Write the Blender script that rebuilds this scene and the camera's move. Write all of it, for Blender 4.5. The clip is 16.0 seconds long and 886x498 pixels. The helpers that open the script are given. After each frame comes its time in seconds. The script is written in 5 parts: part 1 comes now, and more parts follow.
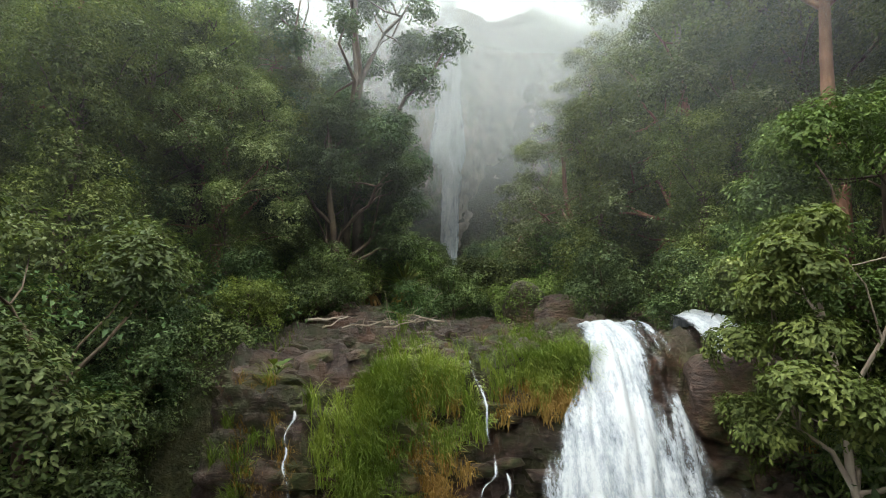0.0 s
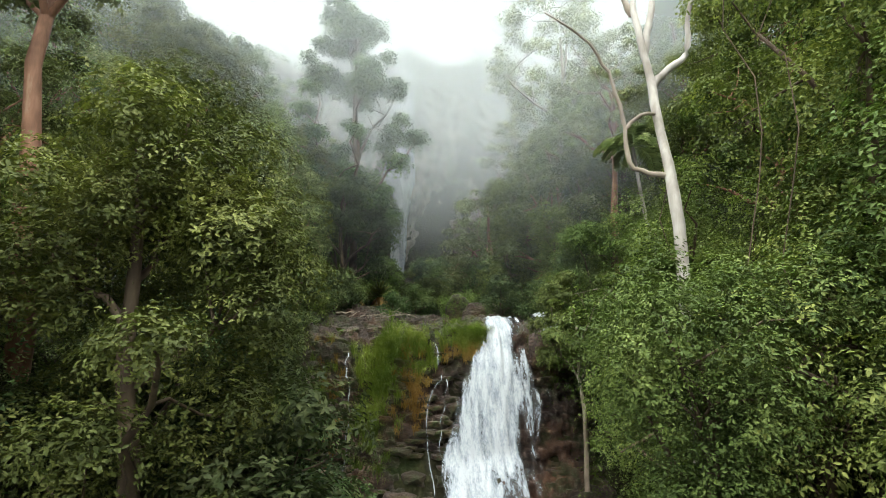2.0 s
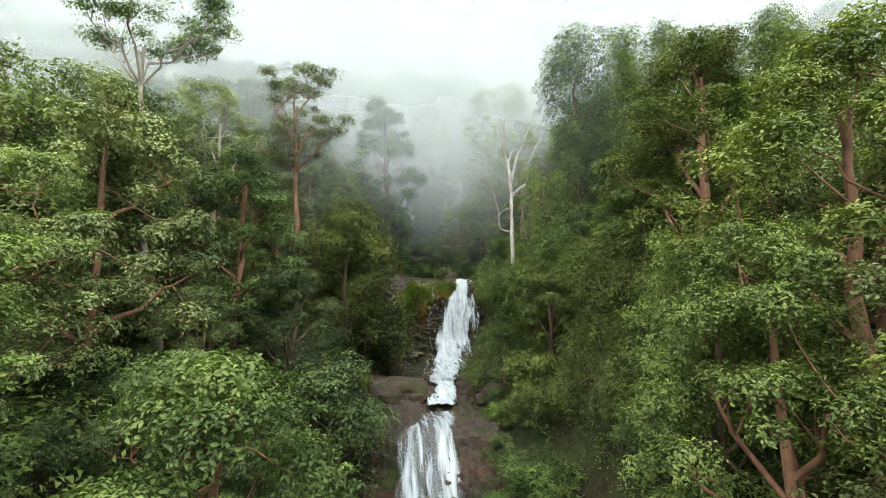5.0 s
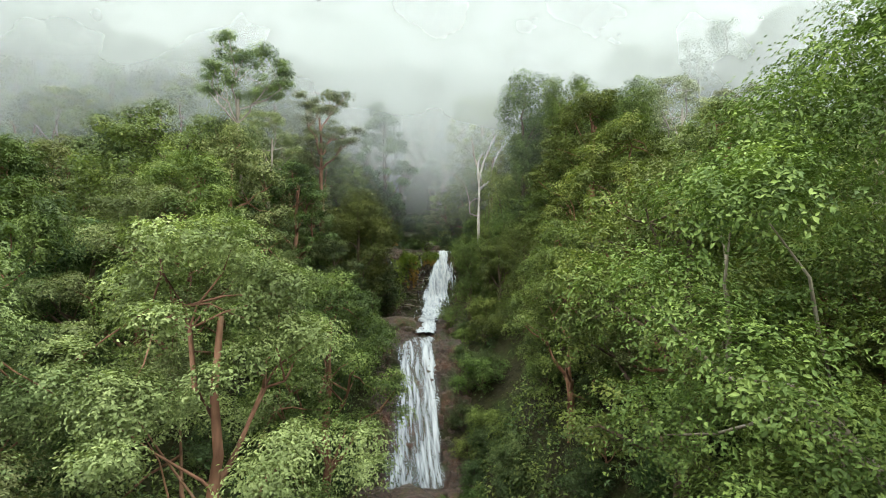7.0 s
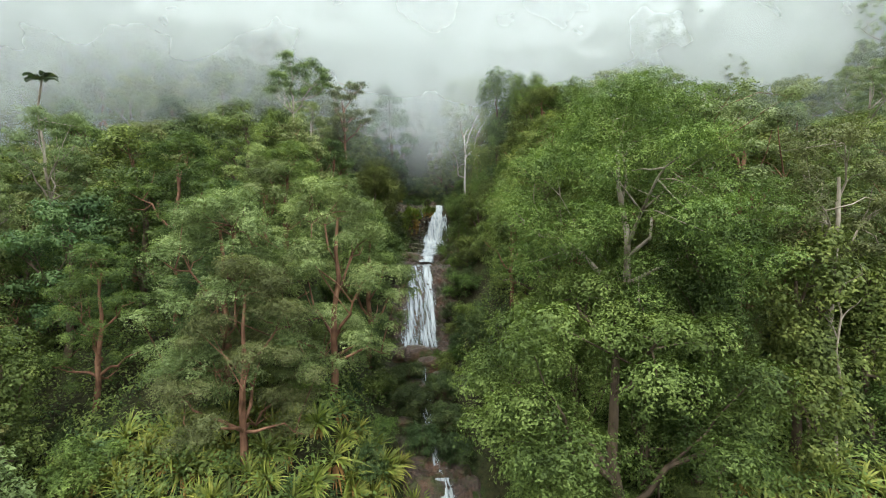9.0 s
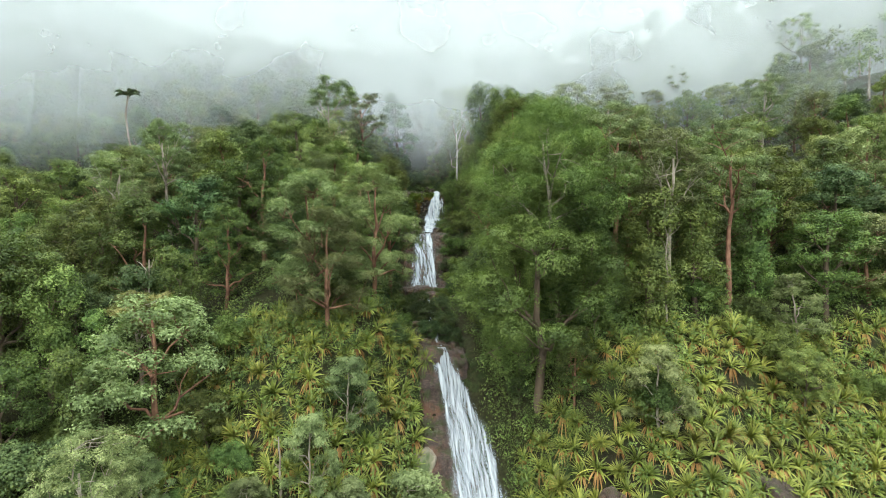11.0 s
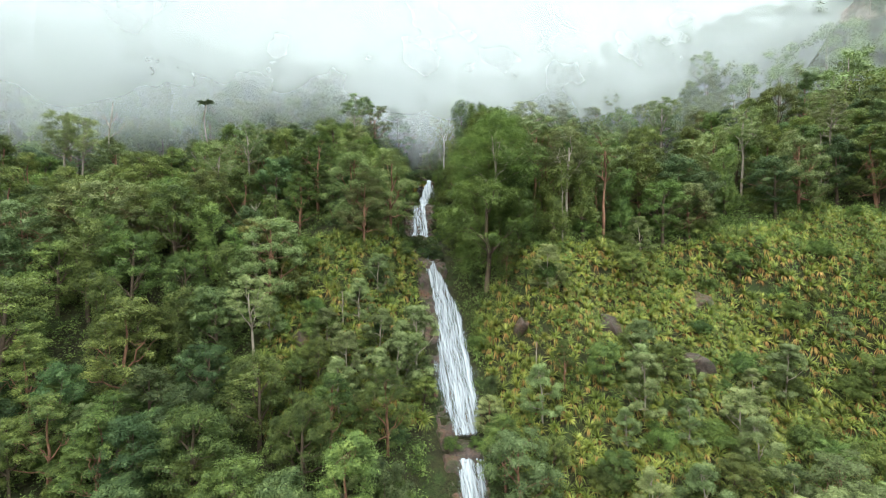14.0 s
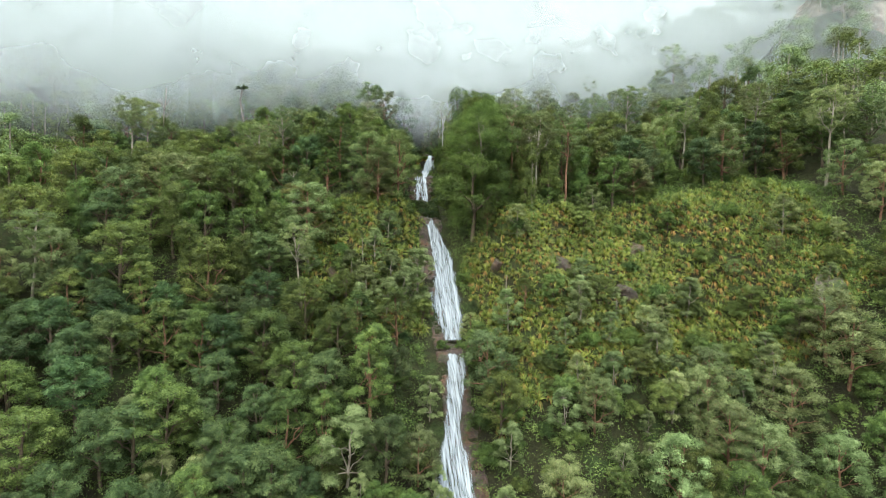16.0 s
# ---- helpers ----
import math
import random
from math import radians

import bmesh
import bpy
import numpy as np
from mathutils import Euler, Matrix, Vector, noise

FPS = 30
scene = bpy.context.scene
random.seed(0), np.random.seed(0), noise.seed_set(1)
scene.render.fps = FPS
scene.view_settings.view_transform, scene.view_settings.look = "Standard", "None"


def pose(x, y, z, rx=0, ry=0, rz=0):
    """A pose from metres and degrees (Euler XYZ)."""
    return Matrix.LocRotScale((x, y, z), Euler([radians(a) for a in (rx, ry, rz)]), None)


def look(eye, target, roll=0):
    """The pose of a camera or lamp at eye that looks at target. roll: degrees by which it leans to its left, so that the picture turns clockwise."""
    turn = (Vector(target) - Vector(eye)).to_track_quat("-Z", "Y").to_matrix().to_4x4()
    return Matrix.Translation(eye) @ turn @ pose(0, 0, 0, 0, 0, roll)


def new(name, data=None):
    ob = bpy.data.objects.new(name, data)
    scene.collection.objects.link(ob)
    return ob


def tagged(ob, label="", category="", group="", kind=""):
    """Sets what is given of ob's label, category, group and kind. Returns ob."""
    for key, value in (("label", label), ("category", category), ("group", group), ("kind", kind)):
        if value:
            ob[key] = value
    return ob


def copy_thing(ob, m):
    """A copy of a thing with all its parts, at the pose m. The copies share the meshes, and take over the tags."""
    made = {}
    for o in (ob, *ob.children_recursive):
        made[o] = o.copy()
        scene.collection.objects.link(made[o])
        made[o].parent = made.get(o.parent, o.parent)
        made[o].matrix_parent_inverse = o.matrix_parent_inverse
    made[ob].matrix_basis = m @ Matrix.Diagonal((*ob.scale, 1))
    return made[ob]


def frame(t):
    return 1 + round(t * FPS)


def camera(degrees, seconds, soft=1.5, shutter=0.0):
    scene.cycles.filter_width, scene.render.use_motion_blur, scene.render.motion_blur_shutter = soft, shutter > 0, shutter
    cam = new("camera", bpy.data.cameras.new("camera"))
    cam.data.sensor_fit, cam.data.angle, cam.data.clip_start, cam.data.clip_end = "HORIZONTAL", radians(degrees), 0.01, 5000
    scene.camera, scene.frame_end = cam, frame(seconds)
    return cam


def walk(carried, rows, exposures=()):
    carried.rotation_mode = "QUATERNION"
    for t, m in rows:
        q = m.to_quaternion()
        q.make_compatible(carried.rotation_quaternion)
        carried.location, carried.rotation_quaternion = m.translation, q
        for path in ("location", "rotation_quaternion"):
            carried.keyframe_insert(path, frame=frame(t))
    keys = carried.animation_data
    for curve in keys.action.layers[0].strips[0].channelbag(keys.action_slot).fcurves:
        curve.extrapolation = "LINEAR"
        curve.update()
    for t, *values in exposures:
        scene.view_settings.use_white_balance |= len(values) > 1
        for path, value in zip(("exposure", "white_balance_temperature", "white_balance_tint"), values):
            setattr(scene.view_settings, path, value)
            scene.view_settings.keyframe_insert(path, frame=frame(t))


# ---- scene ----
cam = camera(84.0, 16.0, soft=1.0)
PATH = [
    (0.0, (0.00, -0.02, 0.00), (-0.01, 9.85, 1.57), -1.16),
    (0.5, (-0.28, -2.89, -0.29), (-0.10, 6.98, 1.35), 0.85),
    (1.0, (-0.61, -5.88, -0.45), (-0.09, 3.97, 1.19), 1.52),
    (1.5, (-1.18, -9.26, -0.71), (-0.23, 0.55, 0.98), 1.08),
    (2.0, (-1.93, -13.09, -1.00), (-0.71, -3.32, 0.74), 0.13),
    (2.5, (-2.70, -17.11, -1.34), (-1.25, -7.36, 0.38), -0.69),
    (3.0, (-3.55, -21.68, -1.74), (-1.86, -11.97, -0.02), -1.14),
    (3.5, (-4.44, -26.67, -2.11), (-2.73, -16.96, -0.44), -1.02),
    (4.0, (-5.37, -31.94, -2.28), (-3.70, -22.19, -0.79), -0.50),
    (4.2, (-5.66, -34.05, -2.24), (-4.02, -24.28, -0.87), -0.36),
    (6.3, (-6.46, -52.98, -3.29), (-5.18, -43.09, -2.63), 0.89),
    (6.5, (-6.94, -54.45, -3.40), (-5.52, -44.57, -2.82), 0.79),
    (7.0, (-7.97, -58.59, -3.87), (-6.29, -48.75, -3.30), 0.71),
    (7.5, (-8.73, -63.02, -4.51), (-6.92, -53.20, -3.98), 0.16),
    (8.0, (-9.25, -68.08, -5.31), (-7.48, -58.25, -4.92), -0.20),
    (8.5, (-9.97, -73.09, -5.97), (-8.24, -63.24, -5.82), -0.04),
    (9.0, (-10.59, -78.31, -6.60), (-8.90, -68.46, -6.77), 0.17),
    (9.2, (-10.66, -80.44, -6.96), (-9.03, -70.57, -7.18), -0.08),
    (11.3, (-15.02, -103.43, -11.86), (-13.25, -93.59, -12.07), -0.42),
    (11.5, (-15.34, -105.70, -12.55), (-13.57, -95.86, -12.73), -0.33),
    (12.0, (-16.19, -111.48, -14.37), (-14.43, -101.63, -14.51), -0.31),
    (12.5, (-17.15, -117.45, -16.17), (-15.37, -107.62, -16.39), -0.47),
    (13.0, (-18.16, -123.62, -17.85), (-16.30, -113.80, -18.09), -0.99),
    (13.5, (-19.28, -129.94, -19.68), (-17.38, -120.12, -19.80), -0.45),
    (14.0, (-20.57, -136.32, -21.46), (-18.64, -126.51, -21.44), 0.18),
    (14.5, (-21.63, -142.77, -23.05), (-19.62, -132.97, -23.00), 0.20),
    (15.0, (-22.57, -149.15, -24.30), (-20.55, -139.35, -24.39), 0.17),
    (15.5, (-23.27, -155.56, -25.20), (-21.30, -145.77, -25.48), 0.69),
    (16.0, (-23.85, -162.15, -25.79), (-21.98, -152.33, -26.22), 0.70),
]
walk(cam, [(t, look(eye, target, roll)) for t, eye, target, roll in PATH],
     exposures=[(0, 0.94, 6900, 14), (1.2, 0.80, 6900, 14), (2.5, 0.90, 6800, 11), (4, 0.80, 6750, 11), (7, 0.46, 6900, 10), (9, 0.38, 6700, 10), (12, 0.58, 6500, 10), (16, 0.44, 6500, 10)])

# ---- light ----
SUN_EL, SUN_ROT = 55.0, 221.0
world = bpy.data.worlds.new("overcast_sky")
scene.world = world
world.use_nodes = True
wn, wl = world.node_tree.nodes, world.node_tree.links
sky = wn.new("ShaderNodeTexSky")
sky.sky_type, sky.sun_disc = "NISHITA", False
sky.sun_elevation, sky.sun_rotation = radians(SUN_EL), radians(SUN_ROT)
sky.air_density, sky.dust_density = 1.5, 4.0
back = wn["Background"]
geo_w = wn.new("ShaderNodeTexCoord")
sep_w = wn.new("ShaderNodeSeparateXYZ")
wl.new(geo_w.outputs["Generated"], sep_w.inputs[0])
# overcast cloud deck: brighter towards the zenith
lift = wn.new("ShaderNodeMapRange")
lift.interpolation_type = "SMOOTHSTEP"
lift.inputs["From Min"].default_value, lift.inputs["From Max"].default_value = 0.2, 1.0
lift.inputs["To Min"].default_value, lift.inputs["To Max"].default_value = 18.0, 46.0
wl.new(sep_w.outputs["Z"], lift.inputs["Value"])
cloud = wn.new("ShaderNodeMix")
cloud.data_type, cloud.blend_type = "RGBA", "MULTIPLY"
cloud.inputs["Factor"].default_value = 1.0
cloud.inputs["A"].default_value = (0.89, 1.0, 0.985, 1)
wl.new(lift.outputs["Result"], cloud.inputs["B"])
deck = wn.new("ShaderNodeMix")
deck.data_type = "RGBA"
deck.inputs["Factor"].default_value = 0.9
wl.new(sky.outputs["Color"], deck.inputs["A"])
wl.new(cloud.outputs["Result"], deck.inputs["B"])
wl.new(deck.outputs["Result"], back.inputs["Color"])
back.inputs["Strength"].default_value = 0.1
sun = new("sun", bpy.data.lights.new("sun", "SUN"))
sun.data.energy, sun.data.angle, sun.data.color = 1.3, radians(50), (1.0, 0.95, 0.84)
sun.matrix_world = look((-70, -80, 150), (0, 0, 0))

# ---- materials ----
def material(name, rough=0.7, spec=0.4):
    m = bpy.data.materials.new(name)
    m.use_nodes = True
    b = m.node_tree.nodes["Principled BSDF"]
    b.inputs["Roughness"].default_value = rough
    b.inputs["Specular IOR Level"].default_value = spec
    return m, m.node_tree.nodes, m.node_tree.links, b


def ramp(nodes, stops):
    r = nodes.new("ShaderNodeValToRGB")
    els = r.color_ramp.elements
    while len(els) < len(stops):
        els.new(0.5)
    for e, (p, c) in zip(els, stops):
        e.position, e.color = p, (*c, 1)
    return r


def noise_node(nodes, links, scale, detail=4.0, rough=0.6, stretch=None, space="Object", kind="noise"):
    tc = nodes.new("ShaderNodeTexCoord")
    mp = nodes.new("ShaderNodeMapping")
    if stretch:
        mp.inputs["Scale"].default_value = stretch
    links.new(tc.outputs[space], mp.inputs[0])
    if kind == "voronoi":
        n = nodes.new("ShaderNodeTexVoronoi")
        n.inputs["Scale"].default_value = scale
    else:
        n = nodes.new("ShaderNodeTexNoise")
        n.inputs["Scale"].default_value, n.inputs["Detail"].default_value, n.inputs["Roughness"].default_value = scale, detail, rough
    links.new(mp.outputs[0], n.inputs["Vector"])
    return n


def mixc(nodes, links, fac, a, b, mode="MIX"):
    m = nodes.new("ShaderNodeMix")
    m.data_type, m.blend_type = "RGBA", mode
    for sock, v in (("Factor", fac), ("A", a), ("B", b)):
        if isinstance(v, (int, float)):
            m.inputs[sock].default_value = v
        elif isinstance(v, tuple):
            m.inputs[sock].default_value = (*v, 1)
        else:
            links.new(v, m.inputs[sock])
    return m.outputs["Result"]


def bump(nodes, links, b, height, strength=0.5, dist=0.1):
    n = nodes.new("ShaderNodeBump")
    n.inputs["Strength"].default_value, n.inputs["Distance"].default_value = strength, dist
    links.new(height, n.inputs["Height"])
    links.new(n.outputs[0], b.inputs["Normal"])


def leaf_material(name, dark, mid, light, tree_var=0.35, rough=0.58, trans=0.28, spec=0.2):
    """Foliage: each leaf and each plant differs in colour; light also passes through the blade."""
    m, nd, lk, b = material(name, rough, spec)
    geo = nd.new("ShaderNodeNewGeometry")
    r = ramp(nd, [(0.0, dark), (0.45, mid), (0.85, light), (1.0, tuple(min(1, c * 1.25) for c in light))])
    patch = noise_node(nd, lk, 0.55, 2.0)
    add = nd.new("ShaderNodeMath")
    add.operation = "MULTIPLY_ADD"
    lk.new(geo.outputs["Random Per Island"], add.inputs[0])
    add.inputs[1].default_value = 0.44
    shift = nd.new("ShaderNodeMapRange")
    shift.inputs["From Min"].default_value, shift.inputs["From Max"].default_value = 0.34, 0.66
    shift.inputs["To Min"].default_value, shift.inputs["To Max"].default_value = -0.10, 0.60
    lk.new(patch.outputs["Fac"], shift.inputs["Value"])
    lk.new(shift.outputs["Result"], add.inputs[2])
    lk.new(add.outputs[0], r.inputs["Fac"])
    info = nd.new("ShaderNodeObjectInfo")
    hsv = nd.new("ShaderNodeHueSaturation")
    hue = nd.new("ShaderNodeMapRange")
    hue.inputs["To Min"].default_value, hue.inputs["To Max"].default_value = 0.5 - 0.024 * tree_var / 0.35, 0.5 + 0.03 * tree_var / 0.35
    val = nd.new("ShaderNodeMapRange")
    val.inputs["To Min"].default_value, val.inputs["To Max"].default_value = 1 - tree_var, 1 + tree_var
    wob = nd.new("ShaderNodeMath")
    wob.operation = "FRACT"
    mul = nd.new("ShaderNodeMath")
    mul.operation = "MULTIPLY"
    mul.inputs[1].default_value = 7.31
    lk.new(info.outputs["Random"], hue.inputs["Value"])
    lk.new(info.outputs["Random"], mul.inputs[0])
    lk.new(mul.outputs[0], wob.inputs[0])
    lk.new(wob.outputs[0], val.inputs["Value"])
    lk.new(hue.outputs["Result"], hsv.inputs["Hue"])
    lk.new(val.outputs["Result"], hsv.inputs["Value"])
    lk.new(r.outputs[0], hsv.inputs["Color"])
    lk.new(hsv.outputs[0], b.inputs["Base Color"])
    tr = nd.new("ShaderNodeBsdfTranslucent")
    lk.new(mixc(nd, lk, 1.0, hsv.outputs[0], (1.0, 1.1, 0.5), "MULTIPLY"), tr.inputs["Color"])
    ms = nd.new("ShaderNodeMixShader")
    ms.inputs[0].default_value = trans
    lk.new(b.outputs[0], ms.inputs[1])
    lk.new(tr.outputs[0], ms.inputs[2])
    lk.new(ms.outputs[0], nd["Material Output"].inputs["Surface"])
    return m


M_LEAF = leaf_material("foliage", (0.034, 0.050, 0.013), (0.084, 0.116, 0.030), (0.175, 0.21, 0.060))
M_LEAF_Y = leaf_material("foliage_fresh", (0.034, 0.053, 0.013), (0.088, 0.126, 0.030), (0.175, 0.225, 0.064))
M_LEAF_G = leaf_material("foliage_grey", (0.053, 0.068, 0.024), (0.126, 0.156, 0.060), (0.240, 0.275, 0.122))
M_LEAF_D = leaf_material("foliage_deep", (0.022, 0.039, 0.014), (0.055, 0.086, 0.030), (0.115, 0.15, 0.058))
M_LEAF_B = leaf_material("foliage_brown", (0.05, 0.05, 0.014), (0.125, 0.12, 0.037), (0.22, 0.19, 0.072))
M_LILY = leaf_material("lily_leaf", (0.050, 0.060, 0.012), (0.122, 0.142, 0.026), (0.255, 0.252, 0.057), 0.3, 0.45, 0.15)
M_DEAD = leaf_material("dead_leaf", (0.10, 0.045, 0.015), (0.21, 0.10, 0.035), (0.36, 0.20, 0.08), 0.3, 0.7, 0.1, 0.2)
M_PALM = leaf_material("palm_frond", (0.09, 0.12, 0.06), (0.22, 0.27, 0.16), (0.38, 0.43, 0.28), 0.2, 0.4, 0.3)
M_GRASS = leaf_material("tall_grass", (0.055, 0.09, 0.014), (0.13, 0.18, 0.033), (0.23, 0.27, 0.065), 0.15, 0.5, 0.3, 0.3)
M_STRAW = leaf_material("dry_grass", (0.12, 0.07, 0.02), (0.26, 0.15, 0.05), (0.36, 0.24, 0.09), 0.2, 0.6, 0.25, 0.2)


def bark_material(name, low, high, streak):
    m, nd, lk, b = material(name, 0.75, 0.25)
    n1 = noise_node(nd, lk, 2.2, 5.0, 0.65, (1.0, 1.0, 0.18))
    n2 = noise_node(nd, lk, 0.5, 3.0)
    r = ramp(nd, [(0.3, low), (0.62, high), (0.8, streak)])
    lk.new(n1.outputs["Fac"], r.inputs["Fac"])
    r2 = ramp(nd, [(0.35, (0.45, 0.42, 0.4)), (0.6, (1, 1, 1))])
    lk.new(n2.outputs["Fac"], r2.inputs["Fac"])
    lk.new(mixc(nd, lk, 1.0, r.outputs[0], r2.outputs[0], "MULTIPLY"), b.inputs["Base Color"])
    bump(nd, lk, b, n1.outputs["Fac"], 0.6, 0.05)
    return m


M_BARK = bark_material("bark_brown", (0.05, 0.035, 0.024), (0.14, 0.10, 0.07), (0.22, 0.17, 0.12))
M_BARK_W = bark_material("bark_white", (0.26, 0.235, 0.21), (0.50, 0.475, 0.45), (0.62, 0.60, 0.57))
M_BARK_R = bark_material("bark_red", (0.12, 0.055, 0.035), (0.27, 0.14, 0.09), (0.40, 0.28, 0.20))
M_BARK_P = bark_material("bark_pale", (0.20, 0.16, 0.12), (0.36, 0.31, 0.26), (0.48, 0.43, 0.38))

m, nd, lk, b = material("wet_basalt", 0.52, 0.32)
n1 = noise_node(nd, lk, 0.7, 7.0, 0.68)
n2 = noise_node(nd, lk, 3.5, 6.0, 0.7, (1, 1, 2.6))
n3 = noise_node(nd, lk, 0.33, 3.0)
r = ramp(nd, [(0.28, (0.014, 0.010, 0.010)), (0.5, (0.056, 0.037, 0.032)), (0.68, (0.115, 0.073, 0.057)), (0.85, (0.19, 0.135, 0.105))])
lk.new(n2.outputs["Fac"], r.inputs["Fac"])
moss = ramp(nd, [(0.48, (0, 0, 0)), (0.62, (1, 1, 1))])
lk.new(n1.outputs["Fac"], moss.inputs["Fac"])
rust = ramp(nd, [(0.48, (0, 0, 0)), (0.66, (0.7, 0.7, 0.7))])
lk.new(n3.outputs["Fac"], rust.inputs["Fac"])
c = mixc(nd, lk, rust.outputs[0], r.outputs[0], (0.135, 0.060, 0.030))
c = mixc(nd, lk, moss.outputs[0], c, (0.036, 0.045, 0.013))
info = nd.new("ShaderNodeObjectInfo")
vr = nd.new("ShaderNodeMapRange")
vr.inputs["To Min"].default_value, vr.inputs["To Max"].default_value = 0.6, 1.4
lk.new(info.outputs["Random"], vr.inputs["Value"])
lk.new(mixc(nd, lk, 1.0, c, vr.outputs["Result"], "MULTIPLY"), b.inputs["Base Color"])
bump(nd, lk, b, n2.outputs["Fac"], 1.0, 0.22)
M_ROCK = m

m, nd, lk, b = material("cliff_rock", 0.75, 0.3)
n1 = noise_node(nd, lk, 0.12, 7.0, 0.65, (1, 1, 0.35))
n2 = noise_node(nd, lk, 0.6, 6.0, 0.7, (1, 1, 0.5))
r = ramp(nd, [(0.3, (0.07, 0.065, 0.05)), (0.45, (0.17, 0.14, 0.115)), (0.6, (0.30, 0.24, 0.20)), (0.78, (0.40, 0.33, 0.28))])
lk.new(n2.outputs["Fac"], r.inputs["Fac"])
moss = ramp(nd, [(0.5, (0, 0, 0)), (0.6, (1, 1, 1))])
lk.new(n1.outputs["Fac"], moss.inputs["Fac"])
lk.new(mixc(nd, lk, moss.outputs[0], r.outputs[0], (0.055, 0.075, 0.025)), b.inputs["Base Color"])
bump(nd, lk, b, n2.outputs["Fac"], 0.9, 0.6)
M_CLIFF = m

m, nd, lk, b = material("forest_floor", 0.9, 0.2)
n1 = noise_node(nd, lk, 0.22, 6.0, 0.7)
n2 = noise_node(nd, lk, 2.5, 6.0, 0.7)
r = ramp(nd, [(0.3, (0.016, 0.013, 0.008)), (0.5, (0.03, 0.03, 0.011)), (0.62, (0.03, 0.048, 0.013)), (0.8, (0.065, 0.045, 0.022))])
lk.new(n1.outputs["Fac"], r.inputs["Fac"])
r2 = ramp(nd, [(0.3, (0.35, 0.35, 0.35)), (0.7, (1.3, 1.3, 1.3))])
lk.new(n2.outputs["Fac"], r2.inputs["Fac"])
lk.new(mixc(nd, lk, 1.0, r.outputs[0], r2.outputs[0], "MULTIPLY"), b.inputs["Base Color"])
bump(nd, lk, b, n2.outputs["Fac"], 1.0, 0.3)
M_SOIL = m

def water_material(name, thin, s1, s2, soft, tones):
    """White water: fine foam strands over a thin clear film; thinner towards the torn edges."""
    m, nd, lk, b = material(name, 0.45, 0.3)
    n1 = noise_node(nd, lk, 1.5, 7.0, 0.7, s1)
    n2 = noise_node(nd, lk, 6.0, 5.0, 0.75, s2)
    mx = nd.new("ShaderNodeMath")
    mx.operation = "MULTIPLY_ADD"
    lk.new(n2.outputs["Fac"], mx.inputs[0])
    mx.inputs[1].default_value = 0.6
    lk.new(n1.outputs["Fac"], mx.inputs[2])
    body = nd.new("ShaderNodeAttribute")
    body.attribute_name = "body"
    sm = nd.new("ShaderNodeMath")
    sm.operation = "ADD"
    lk.new(body.outputs["Fac"], sm.inputs[0])
    lk.new(mx.outputs[0], sm.inputs[1])
    r = ramp(nd, [(0.72, tones[0]), (0.9, tones[1]), (1.0, tones[2])])
    half = nd.new("ShaderNodeMath")
    half.operation = "MULTIPLY_ADD"
    lk.new(body.outputs["Fac"], half.inputs[0])
    half.inputs[1].default_value = 0.2
    lk.new(mx.outputs[0], half.inputs[2])
    lk.new(half.outputs[0], r.inputs["Fac"])
    lk.new(r.outputs[0], b.inputs["Base Color"])
    bump(nd, lk, b, mx.outputs[0], 0.35, 0.12)
    al = nd.new("ShaderNodeMapRange")
    al.interpolation_type = "SMOOTHSTEP"
    al.inputs["From Min"].default_value, al.inputs["From Max"].default_value = thin, thin + soft
    lk.new(sm.outputs[0], al.inputs["Value"])
    tp = nd.new("ShaderNodeBsdfTransparent")
    ms = nd.new("ShaderNodeMixShader")
    lk.new(al.outputs["Result"], ms.inputs[0])
    lk.new(tp.outputs[0], ms.inputs[1])
    lk.new(b.outputs[0], ms.inputs[2])
    lk.new(ms.outputs[0], nd["Material Output"].inputs["Surface"])
    return m


M_WATER = water_material("white_water", 0.80, (2.2, 0.5, 0.62), (2.4, 1.0, 1.1), 0.5, ((0.16, 0.188, 0.225), (0.30, 0.332, 0.37), (0.40, 0.428, 0.46)))
M_VEIL = water_material("falling_water", 0.84, (1.5, 0.07, 0.07), (1.1, 0.06, 0.06), 0.85, ((0.195, 0.222, 0.258), (0.265, 0.293, 0.328), (0.335, 0.362, 0.395)))


